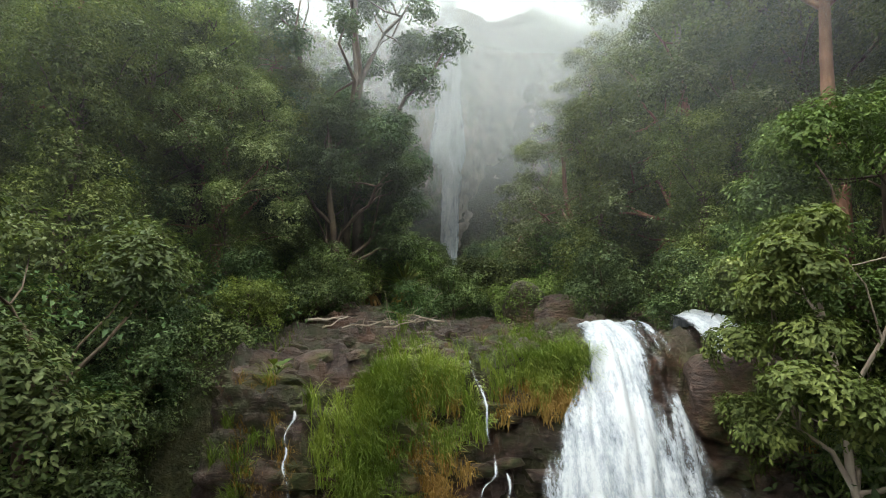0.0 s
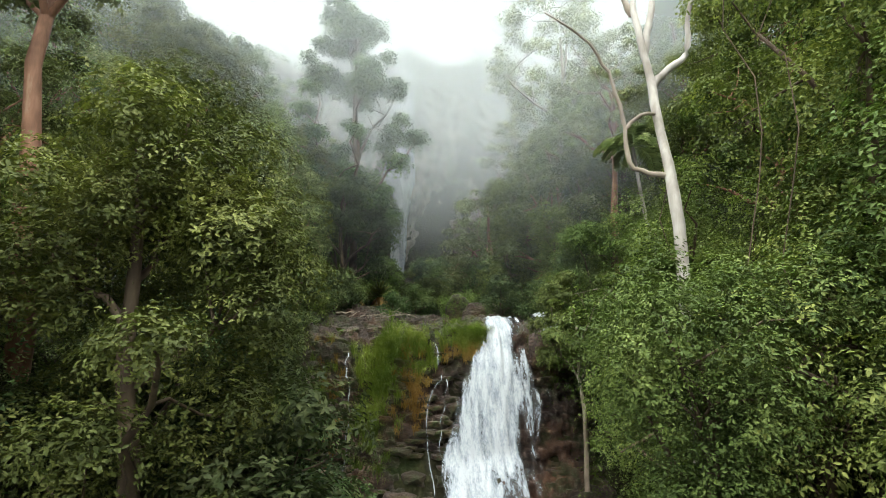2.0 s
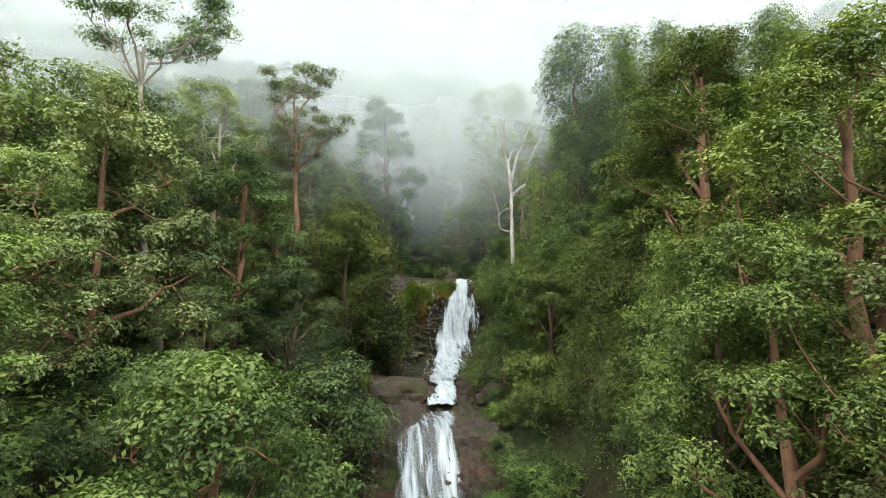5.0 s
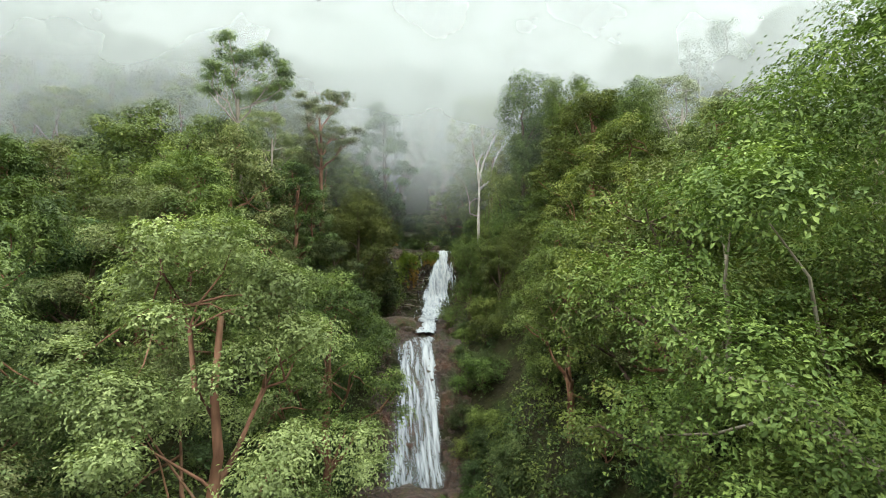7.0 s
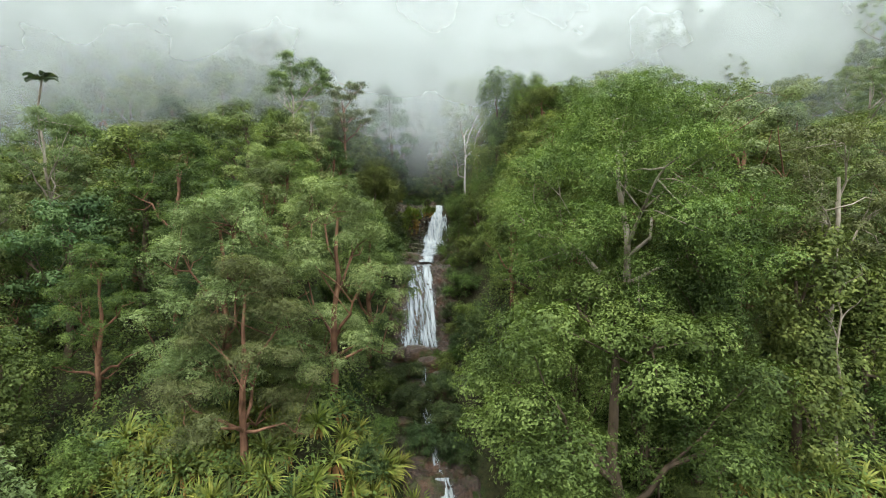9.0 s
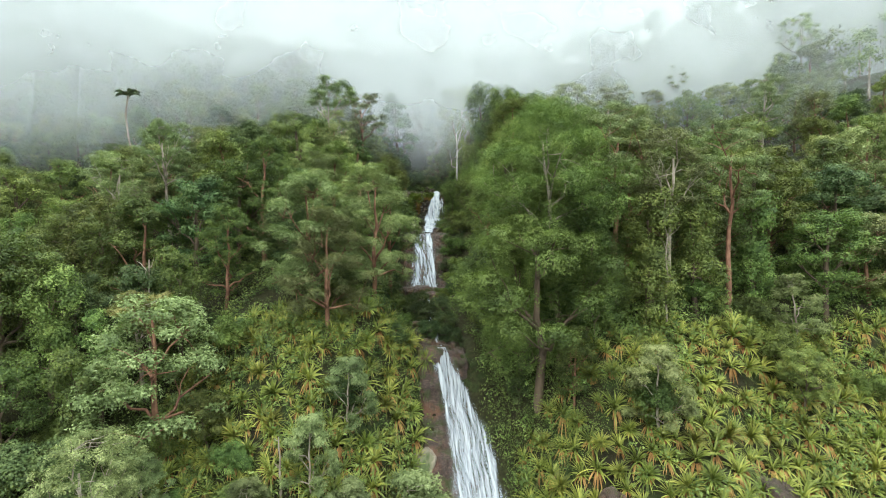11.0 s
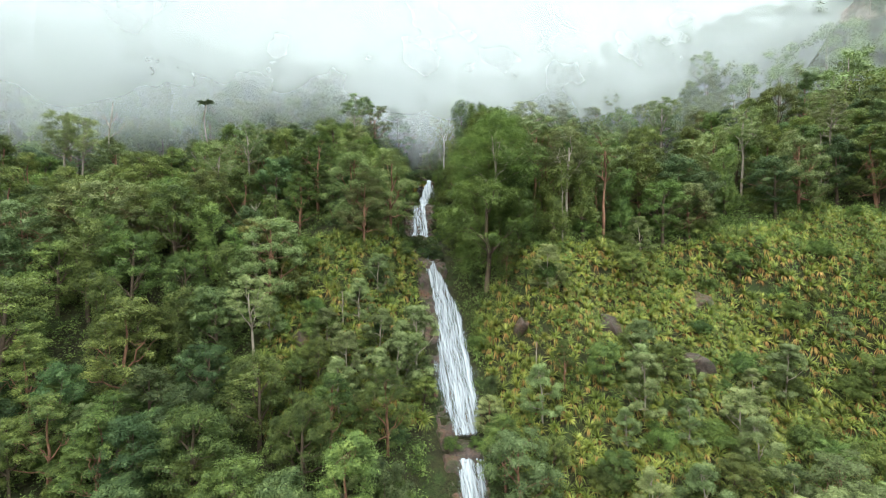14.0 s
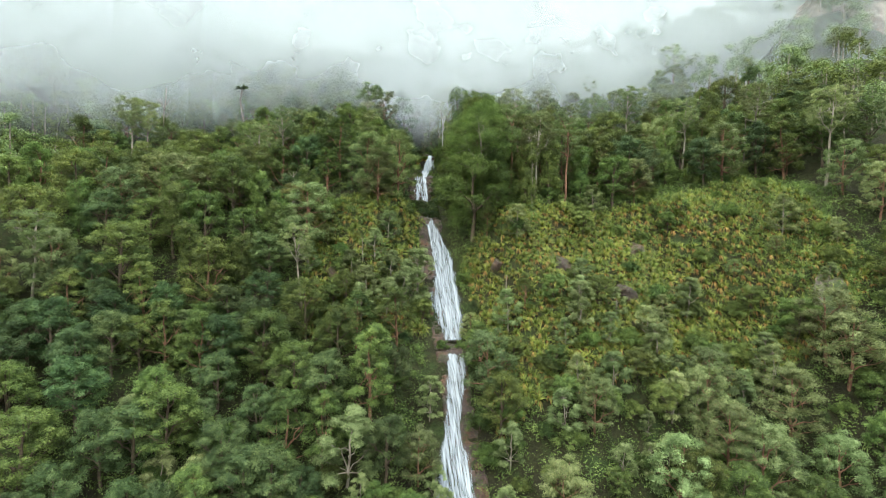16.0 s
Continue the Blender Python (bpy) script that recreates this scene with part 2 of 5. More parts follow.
def mist_material(name, low, high, least, dense, scale, cut):
    """Drifting cloud: a thin veil that scatters the sky's light; thicker with height, in broad soft billows."""
    m, nd, lk, b = material(name)
    nd.remove(b)
    tc = nd.new("ShaderNodeTexCoord")
    sp = nd.new("ShaderNodeSeparateXYZ")
    lk.new(tc.outputs["Object"], sp.inputs[0])
    n1 = noise_node(nd, lk, scale, 2.5, 0.45, (1.0, 1.0, 1.3))
    n2 = noise_node(nd, lk, scale * 3.1, 3.0, 0.5, (1.0, 1.0, 1.2))
    wav = nd.new("ShaderNodeMath")
    wav.operation = "MULTIPLY_ADD"
    lk.new(n1.outputs["Fac"], wav.inputs[0])
    wav.inputs[1].default_value = (high - low) * 0.9
    lk.new(sp.outputs["Z"], wav.inputs[2])
    up = nd.new("ShaderNodeMapRange")
    up.interpolation_type = "SMOOTHSTEP"
    off = (high - low) * 0.45
    up.inputs["From Min"].default_value, up.inputs["From Max"].default_value = low + off, high + off
    up.inputs["To Min"].default_value, up.inputs["To Max"].default_value = 0.0, dense
    lk.new(wav.outputs[0], up.inputs["Value"])
    mixed = nd.new("ShaderNodeMath")
    mixed.operation = "MULTIPLY_ADD"
    lk.new(n2.outputs["Fac"], mixed.inputs[0])
    mixed.inputs[1].default_value = 0.45
    lk.new(n1.outputs["Fac"], mixed.inputs[2])
    torn = nd.new("ShaderNodeMapRange")
    torn.interpolation_type = "SMOOTHSTEP"
    torn.inputs["From Min"].default_value, torn.inputs["From Max"].default_value = cut + 0.2, cut + 0.62
    torn.inputs["To Min"].default_value = least
    lk.new(mixed.outputs[0], torn.inputs["Value"])
    al = nd.new("ShaderNodeMath")
    al.operation = "MULTIPLY"
    lk.new(up.outputs["Result"], al.inputs[0])
    lk.new(torn.outputs["Result"], al.inputs[1])
    d = nd.new("ShaderNodeBsdfDiffuse")
    d.inputs["Color"].default_value = (0.59, 0.635, 0.655, 1)
    t2 = nd.new("ShaderNodeBsdfTranslucent")
    t2.inputs["Color"].default_value = (0.59, 0.635, 0.655, 1)
    upw = nd.new("ShaderNodeCombineXYZ")
    upw.inputs["Y"].default_value, upw.inputs["Z"].default_value = -0.45, 0.9
    lk.new(upw.outputs[0], d.inputs["Normal"])
    lk.new(upw.outputs[0], t2.inputs["Normal"])
    both = nd.new("ShaderNodeMixShader")
    both.inputs[0].default_value = 0.25
    lk.new(d.outputs[0], both.inputs[1])
    lk.new(t2.outputs[0], both.inputs[2])
    tp = nd.new("ShaderNodeBsdfTransparent")
    ms = nd.new("ShaderNodeMixShader")
    lk.new(al.outputs[0], ms.inputs[0])
    lk.new(tp.outputs[0], ms.inputs[1])
    lk.new(both.outputs[0], ms.inputs[2])
    lk.new(ms.outputs[0], nd["Material Output"].inputs["Surface"])
    return m


# ---- mesh helpers ----
rng = np.random.default_rng(7)


def mesh_object(name, verts, faces, mat, smooth=False, parent=None):
    me = bpy.data.meshes.new(name)
    verts = np.asarray(verts, dtype=np.float32)
    if isinstance(faces, np.ndarray):
        n, k = faces.shape
        me.vertices.add(len(verts))
        me.vertices.foreach_set("co", verts.ravel())
        me.loops.add(n * k)
        me.loops.foreach_set("vertex_index", faces.astype(np.int32).ravel())
        me.polygons.add(n)
        me.polygons.foreach_set("loop_start", np.arange(0, n * k, k, dtype=np.int32))
        if smooth:
            me.polygons.foreach_set("use_smooth", np.ones(n, dtype=bool))
        me.update(calc_edges=True)
        me.validate()
    else:
        me.from_pydata([tuple(v) for v in verts.tolist()], [], faces)
        if smooth:
            me.polygons.foreach_set("use_smooth", [True] * len(me.polygons))
        me.update()
    me.materials.append(mat)
    ob = new(name, me)
    if parent:
        ob.parent = parent
    return ob


def body_values(ob, values):
    at = ob.data.attributes.new("body", "FLOAT", "POINT")
    at.data.foreach_set("value", np.asarray(values, dtype=np.float32).ravel())


def unit(a):
    return a / np.maximum(np.linalg.norm(a, axis=-1, keepdims=True), 1e-9)


def leaves(pos, nrm, out, length, width, fold=0.14, single=False):
    """Leaf blades: a diamond of two triangles folded along its midrib. pos: bases; nrm: upper side; out: way of the tip."""
    n = len(pos)
    out = unit(out - nrm * (out * nrm).sum(1, keepdims=True) * 0.6)
    side = unit(np.cross(nrm, out))
    nrm = unit(np.cross(out, side))
    length, width = np.reshape(length, (-1, 1)), np.reshape(width, (-1, 1))
    a = pos
    mid = pos + out * length * 0.5 + nrm * length * fold
    l, r = mid - side * width * 0.5, mid + side * width * 0.5
    tip = pos + out * length - nrm * length * 0.08
    if single:
        return np.stack([l - out * length * 0.3, tip, r - out * length * 0.1], 1).reshape(-1, 3), np.arange(n * 3).reshape(-1, 3)
    v = np.stack([a, l, tip, r], 1).reshape(-1, 3)
    i = np.arange(n)[:, None] * 4
    f = np.concatenate([i + [0, 2, 1], i + [0, 3, 2]], 1).reshape(-1, 3)
    return v, f


def strips(base, path, widths):
    """Ribbons: base (n,3), path (n,k,3) offsets, widths (n,k,3) half-side vectors. Quads."""
    n, k, _ = path.shape
    p = base[:, None] + path
    v = np.stack([p - widths, p + widths], 2).reshape(n, k * 2, 3)
    i = (np.arange(n) * k * 2)[:, None, None]
    j = (np.arange(k - 1) * 2)[None, :, None]
    f = (i + j + np.array([0, 1, 3, 2])[None, None]).reshape(-1, 4)
    return v.reshape(-1, 3), f


def join(parts):
    vs, fs, o = [], [], 0
    for v, f in parts:
        vs.append(v)
        fs.append(f + o)
        o += len(v)
    return np.concatenate(vs), np.concatenate(fs)


def tube(points, radii, sides=6):
    p = np.asarray(points, float)
    r = np.asarray(radii, float)
    t = unit(np.gradient(p, axis=0))
    ref = np.where(np.abs(t[:, 2:3]) > 0.9, [[1.0, 0, 0]], [[0, 0, 1.0]])
    a = unit(np.cross(t, ref))
    b2 = np.cross(t, a)
    ang = np.arange(sides) * 2 * math.pi / sides
    ring = p[:, None] + (a[:, None] * np.cos(ang)[None, :, None] + b2[:, None] * np.sin(ang)[None, :, None]) * r[:, None, None]
    k = len(p)
    i, j = np.meshgrid(np.arange(k - 1), np.arange(sides), indexing="ij")
    j2 = (j + 1) % sides
    f = np.stack([i * sides + j, i * sides + j2, (i + 1) * sides + j2, (i + 1) * sides + j], -1).reshape(-1, 4)
    return ring.reshape(-1, 3), f


def bent(a, b3, n=5, wob=0.08, sag=0.0):
    a, b3 = np.asarray(a, float), np.asarray(b3, float)
    t = np.linspace(0, 1, n)[:, None]
    L = np.linalg.norm(b3 - a)
    p = a + (b3 - a) * t
    p[1:-1] += rng.normal(0, wob * L, (n - 2, 3)) * 0.6
    p[:, 2] += sag * L * 4 * (t * (1 - t))[:, 0]
    return p


# ---- shape of the land ----
F_S = [-900, -300, -150, -90, -70, -55, -47, -30, -12, 0, 15, 30, 60, 80, 90, 100, 200, 900]
F_Z = [-150, -150, -112, -60, -38, -21.5, -17, -9.5, -3, 3, 9, 14.5, 27, 35, 50, 56, 66, 90]
G_Y = [-300, -150, -89, -71, -67, -47, -44.5, -41, -33, -22, -19.5, -12.5, -11.5, -5, -4, 5, 9, 11, 12.2, 13.2, 16, 26, 60, 80, 88, 100, 900]
G_Z = [-152, -116, -68, -50, -48.8, -29, -24.3, -23.4, -20.8, -19.4, -18.3, -11.6, -10.9, -10.6, -10.0, -9.8, -8.9, -7.0, -2.9, -1.1, -0.6, 1.2, 6, 10, 50, 56, 92]
C_Y = [-150, -89, -60, -25, -12, 0, 12, 30, 80, 100]
C_X = [-12, -8, -4.6, -4.3, -2.0, 0.2, 2.0, 2.0, 5.0, 5.0]


def gully(y):
    return np.interp(y, C_Y, C_X), np.interp(y, G_Y, G_Z)


def smooth01(t):
    t = np.clip(t, 0, 1)
    return t * t * (3 - 2 * t)


def land(x, y):
    x, y = np.asarray(x, float), np.asarray(y, float)
    g = np.where(x < -5, 0.5 * (-5 - x), 0) + np.where(x > 45, -0.7 * (x - 45), 0) + np.where(x > 85, -0.6 * (x - 85), 0)
    g = np.clip(g, -105, 75) * np.where(x < 0, 1 - smooth01((y - 10) / 65), 1)
    s = y - g
    rough = 1.2 * np.sin(x * 0.13 + 1.0) * np.cos(y * 0.11) + 0.7 * np.sin(x * 0.31 + y * 0.23) + 0.35 * np.sin(x * 0.8 - y * 0.7)
    f = np.interp(s, F_S, F_Z) + rough + 12 * smooth01((-x - 40) / 80) * smooth01((y - 50) / 50)
    cx, cz = gully(y)
    w = np.interp(y, [-200, -60, -45, -30, -10, 4, 12, 20, 60, 90], [3.5, 3.0, 2.6, 3.5, 3.6, 5, 6.2, 6.0, 9, 14])
    k = smooth01((np.abs(x - cx) - w) / np.interp(y, [-70, -52, -45, 0, 12, 40], [19, 15, 7, 13, 13, 15]))
    return cz + (np.maximum(f, cz - 1.5) - cz) * k + 0.12 * rough * (1 - k)


def axis_steps(lo, hi, step, far):
    core = np.arange(lo, hi + step, step)
    out, d = [], step
    e = hi
    while e < far:
        d *= 1.22
        e += d
        out.append(e)
    out = np.array(out)
    return np.concatenate([(lo - (out - hi))[::-1], core, out])


gx, gy = axis_steps(-90, 90, 1.4, 2500), axis_steps(-130, 115, 1.4, 2500)
X, Y = np.meshgrid(gx, gy, indexing="ij")
Z = land(X, Y)
nx, ny = len(gx), len(gy)
i, j = np.meshgrid(np.arange(nx - 1), np.arange(ny - 1), indexing="ij")
quad = np.stack([i * ny + j, (i + 1) * ny + j, (i + 1) * ny + j + 1, i * ny + j + 1], -1).reshape(-1, 4)
ground = mesh_object("ground", np.stack([X, Y, Z], -1).reshape(-1, 3), quad, M_SOIL, True)
tagged(ground, "steep dark forest floor of soil and leaf litter", "ground", kind="structure")

# ---- rock faces, cliffs and water ----
def cells(u, v, seed):
    """A random value for each stone of a rough coursed bond."""
    row = np.floor(v)
    a = np.floor(u + 0.5 * (row % 2) + 0.37 * np.sin(row * 12.9898 + seed))
    h = np.sin(a * 127.1 + row * 311.7 + seed * 74.7) * 43758.5453
    return h - np.floor(h)


def waves(x, y, z, seed, scale):
    s = 0
    amp = 1.0
    for o in range(4):
        s = s + amp * np.sin(x * scale * 1.3 + seed + 2.1 * np.sin(z * scale * 0.9 + o)) * np.sin(z * scale * 1.1 - seed * 1.7 + 1.7 * np.sin(y * scale + o * 2.0))
        scale, amp = scale * 2.05, amp * 0.5
    return s


def bed_line(y_hi, y_lo, n):
    """Points of the stream bed, evenly spaced along its fall."""
    y = np.linspace(y_hi, y_lo, 1500)
    z = np.interp(y, G_Y, G_Z)
    d = np.concatenate([[0], np.cumsum(np.hypot(np.diff(y), np.diff(z)))])
    k = np.linspace(0, d[-1], n)
    return np.interp(k, d, y), np.interp(k, d, z), k


def rock_face(name, y_hi, y_lo, x_lo, x_hi, nu, nv, label, lift=0.3, block=(0.62, 0.27), amp=0.58):
    y, z, k = bed_line(y_hi, y_lo, nv)
    ty, tz = np.gradient(y), np.gradient(z)
    q = np.hypot(ty, tz)
    ny_, nz_ = tz / q, -ty / q
    x = np.linspace(x_lo, x_hi, nu)
    U, V = np.meshgrid(x, k, indexing="ij")
    Yb, Zb = np.broadcast_to(y, U.shape), np.broadcast_to(z, U.shape)
    bend = waves(U, Yb, Zb, 3.0, 0.35) * 0.35
    d = lift + amp * (cells(U / block[0] + 0.3 * bend, V / block[1] + 0.5 * bend, 2.0) - 0.4) + 0.5 * amp * (cells(U / block[0] * 2.3, V / block[1] * 1.9, 5.0) - 0.5)
    d = d + bend + 0.06 * waves(U, Yb, V, 1.0, 2.2)
    edge = smooth01(np.minimum((U - x_lo), (x_hi - U)) / 1.2)
    d = d - (1 - edge) * 1.6
    side = np.stack([U + 0.05 * waves(U, V, V, 4.0, 1.6), Yb + ny_ * d, Zb + nz_ * d], -1).reshape(-1, 3)
    nu_, nv_ = U.shape
    i, j = np.meshgrid(np.arange(nu_ - 1), np.arange(nv_ - 1), indexing="ij")
    f = np.stack([i * nv_ + j, i * nv_ + j + 1, (i + 1) * nv_ + j + 1, (i + 1) * nv_ + j], -1).reshape(-1, 4)
    return tagged(mesh_object(name, side, f, M_ROCK, False), label, "rock face", kind="structure")


rock_top = rock_face("rock_face", 19, -4.5, -6.5, 9.5, 250, 190, "wet dark basalt rock face in rough courses beside the cascade")
rock_mid = rock_face("rock_face", -4.5, -24, -7.5, 3.0, 110, 110, "wet black rock face behind the lower cascade")
rock_low = rock_face("rock_face", -39, -95, -8.4, -1.0, 100, 260, "dark wet rock slab beside the long waterfall", 0.2, (1.6, 0.9), 0.4)


def cliff(name, x_lo, x_hi, y_base, z_lo, z_hi, nu, nv, lean, label, turn=0.0, about=(0, 0)):
    U, V = np.meshgrid(np.linspace(x_lo, x_hi, nu), np.linspace(z_lo, z_hi, nv), indexing="ij")
    top = (V - z_lo) / (z_hi - z_lo)
    zz = V + top * 4.0 * np.sin(U * 0.11 + 1.0) + top * 1.5 * np.sin(U * 0.47)
    d = 3.2 * waves(U, U * 0, V * 0.4, 2.0, 0.05) + 0.5 * (cells(U / 5.0 + 0.3 * np.sin(V * 0.4), V / 9.0, 3.0) - 0.5) + 0.8 * waves(U, U, V * 0.5, 7.0, 0.22) + 0.45 * waves(U, U, V, 5.0, 0.7)
    yy = y_base + (V - z_lo) * lean + d
    yy = yy + smooth01((top - 0.93) / 0.07) * 8
    p = np.stack([U, yy, zz], -1).reshape(-1, 3)
    c, s = math.cos(turn), math.sin(turn)
    q = p - np.array([about[0], about[1], 0])
    p = np.stack([q[:, 0] * c - q[:, 1] * s + about[0], q[:, 0] * s + q[:, 1] * c + about[1], q[:, 2]], -1)
    i, j = np.meshgrid(np.arange(nu - 1), np.arange(nv - 1), indexing="ij")
    f = np.stack([i * nv + j, (i + 1) * nv + j, (i + 1) * nv + j + 1, i * nv + j + 1], -1).reshape(-1, 4)
    return tagged(mesh_object(name, p, f, M_CLIFF, False), label, "cliff", kind="structure")


cliff("cliff", -50, 62, 79.0, 3, 60, 150, 95, 0.11, "tall pinkish grey rock cliff in the mist behind the upper waterfall")
cliff("cliff", -20, 20, 0, 34, 56, 90, 50, 0.12, "bare pale rock cliff on the high ridge above the forest", math.radians(-48), (0, 0)).location = (152, -14, 9)


def water_sheet(name, rows, nu, nv, label, mat, lift=0.42, tear=0.5, full=0.0, seed=1.0, lace=0.0, flow=0.35):
    """Falling white water over the bed between its two banks (rows of y, left x, right x), with torn edges
    and gaps where rock breaks through; lace thins the water towards its right bank."""
    ys, lo_x, hi_x = (np.array(c, float)[::-1] for c in zip(*rows))
    y, z, k = bed_line(rows[0][0], rows[-1][0], nv)
    soft = np.ones(11) / 11
    ends = lambda a: np.convolve(np.concatenate([np.full(5, a[0]), a, np.full(5, a[-1])]), soft, "valid")
    y, z = ends(y), ends(z)
    ty, tz = ends(np.gradient(y)), ends(np.gradient(z))
    q = np.hypot(ty, tz)
    a, c = ends(np.interp(y, ys, lo_x)), ends(np.interp(y, ys, hi_x))
    T, K = np.meshgrid(np.linspace(-1, 1, nu), k, indexing="ij")
    wide = c - a
    Xw = (a + c) / 2 + T * wide / 2 * 1.18 + 0.03 * wide * np.sin(K * 1.7 + seed) * np.abs(T)
    strand = waves(Xw * 2.2, Xw, K * flow, seed, 1.2)
    ripple = waves(Xw * 5.0, Xw, K * flow * 1.8, seed + 3, 1.9)
    d = lift * (0.55 + 0.45 * smooth01(K / (0.12 * k[-1]))) + 0.06 * strand + 0.03 * ripple + 0.1 * (1 - T * T)
    P = np.stack([Xw, y + tz / q * d, z - ty / q * d], -1)
    i, j = np.meshgrid(np.arange(nu - 1), np.arange(nv - 1), indexing="ij")
    f = np.stack([i * nv + j, i * nv + j + 1, (i + 1) * nv + j + 1, (i + 1) * nv + j], -1)
    body = np.minimum((1 - np.abs(T)) * 1.7, 0.55) + tear * 0.2 * strand + 0.1 * ripple + full - lace * smooth01((T - 0.05) / 0.5) * (1 - 0.6 * smooth01((T - 0.8) / 0.15))
    body = body - 0.8 * smooth01((K / k[-1] - 0.95) / 0.05)
    keep = (body > -0.5)[:-1, :-1]
    ob = mesh_object(name, P.reshape(-1, 3), f[keep].reshape(-1, 4), mat, True)
    body_values(ob, body)
    return tagged(ob, label, "waterfall", kind="structure")


water_sheet("waterfall", [(16.6, 4.4, 5.8), (13.9, 3.9, 5.8), (13.3, 3.7, 5.5), (12.9, 3.4, 5.2), (12.5, 2.95, 5.5), (12.1, 2.6, 5.95), (11.8, 2.05, 6.2), (11.1, 1.5, 5.7), (9.2, 0.95, 4.5), (3.3, -0.1, 3.0), (-1.2, -0.9, 1.4)],
            130, 230, "white foaming cascade tumbling over dark wet rock", M_WATER, 0.9, 0.9, 0.14, 1.0, 0.58)
water_sheet("waterfall", [(14.4, 6.5, 7.4), (13.6, 6.4, 7.5), (13.25, 6.4, 7.4), (13.0, 6.5, 7.3)], 30, 40, "small white side spout of the cascade beside a mossy rock", M_WATER, 1.15, 0.8, 0.1, 5.0)
water_sheet("waterfall", [(1.6, -0.5, 1.9), (-0.6, -0.8, 1.0), (-2.4, -0.4, 0.7), (-4.2, -1.3, 0.5), (-6.8, -2.0, 0.0)], 50, 70, "short white chute of foam between two boulders", M_WATER, 0.85, 0.6, 0.05, 7.0)
water_sheet("waterfall", [(-6.4, -1.8, 0.0), (-9, -2.6, -0.3), (-11.4, -3.8, -0.8), (-12.3, -4.2, -0.9), (-14.5, -4.45, -1.0), (-17.2, -5.0, -1.2), (-21, -5.9, -1.6), (-24, -6.1, -2.0)],
            120, 200, "white veil of water falling over a black rock step", M_VEIL, 0.7, 0.9, -0.06, 2.0, -0.12)
water_sheet("stream", [(-24.0, -5.0, -3.0), (-30, -5.0, -4.0), (-44.5, -5.1, -4.1)], 24, 90, "narrow white mountain stream between boulders", M_VEIL, 0.25, 1.2, -0.15, 3.0)
water_sheet("waterfall", [(-43.5, -6.1, -4.2), (-45, -6.1, -3.8), (-46.6, -5.3, -2.3), (-49.1, -5.2, -1.3), (-50.5, -5.1, -0.85), (-52.3, -5.1, -0.7), (-55.3, -5.5, -0.75), (-58.4, -6.2, -0.55), (-60.2, -6.8, -0.6), (-63, -6.1, -0.9), (-65.5, -5.4, -1.3), (-68.2, -5.0, -1.8)],
            120, 260, "long white waterfall streaming down a steep rock slab", M_VEIL, 0.75, 0.55, 0.02, 4.0)
water_sheet("waterfall", [(-70.8, -5.4, -2.0), (-72.1, -5.8, -2.2), (-75.7, -6.5, -3.1), (-78.7, -7.2, -4.4), (-82, -8.1, -5.4), (-84.2, -9.1, -4.7), (-86.7, -10.1, -4.4), (-89.3, -10.7, -4.7), (-98, -12, -6)],
            90, 200, "lower white waterfall below a narrow rock ledge", M_VEIL, 0.75, 0.55, 0.02, 6.0)


def rill(name, pts, width, label):
    """A thin trickle down the rock."""
    p = np.array(pts, float)
    n = 46
    t = np.linspace(0, 1, n)
    s = np.linspace(0, 1, len(p))
    q = np.stack([np.interp(t, s, p[:, c]) for c in range(3)], -1)
    q[:, 1] -= 0.42
    q[:, 0] += 0.13 * np.sin(t * 9 + p[0, 0]) + 0.05 * np.sin(t * 37)
    w = width * (0.45 + 0.75 * np.abs(np.sin(t * 17 + 1)) + 0.25 * np.sin(t * 47))
    cols = []
    for a in (-1, 0, 1):
        cols.append(q + np.stack([a * w, -0.05 * (1 - abs(a)) + 0 * w, 0 * w], -1))
    v = np.stack(cols, 1).reshape(-1, 3)
    i = np.arange(n - 1)[:, None] * 3
    f = np.concatenate([i + [0, 1, 4, 3], i + [1, 2, 5, 4]]).reshape(-1, 4)
    ob = mesh_object(name, v, f, M_WATER, True)
    body_values(ob, np.stack([-0.1 + 0 * w, 0.34 + 0.14 * np.sin(t * 31) + 0.10 * np.sin(t * 67), -0.1 + 0 * w], 1))
    return tagged(ob, label, "rill", kind="structure")


def on_face(x, z, out=0.75):
    """The place on the upper rock face at a height."""
    y = float(np.interp(z, G_Z[14:21], G_Y[14:21]))
    return (x, y - out, z)


rill("rill", [on_face(0.4, -0.5, 0.7), on_face(0.6, -1.2, 0.8), on_face(0.9, -2.2, 0.9), on_face(1.1, -3.1, 0.95), on_face(0.6, -3.5, 1.0), on_face(0.1, -5.2, 1.0), on_face(0.3, -7.0, 1.1), on_face(0.4, -8.6, 1.3)], 0.055, "thin white trickle of water down the rock")
rill("rill", [on_face(1.1, -3.0, 0.95), on_face(1.0, -5.0, 1.05), on_face(0.8, -7.2, 1.2), on_face(0.9, -8.8, 1.4)], 0.038, "thin white trickle of water down the rock")
rill("rill", [on_face(-0.2, -8.3, 1.3), on_face(-0.5, -8.8, 2.6), (-0.7, 4.5, -9.1), (-0.9, 1.5, -9.0)], 0.09, "thin white trickle of water down the rock")
rill("rill", [on_face(-3.5, -1.8, 0.8), on_face(-3.3, -3.0, 0.95), on_face(-3.4, -5.5, 1.0), on_face(-3.0, -8.2, 1.2)], 0.045, "thin white trickle of water down the rock")

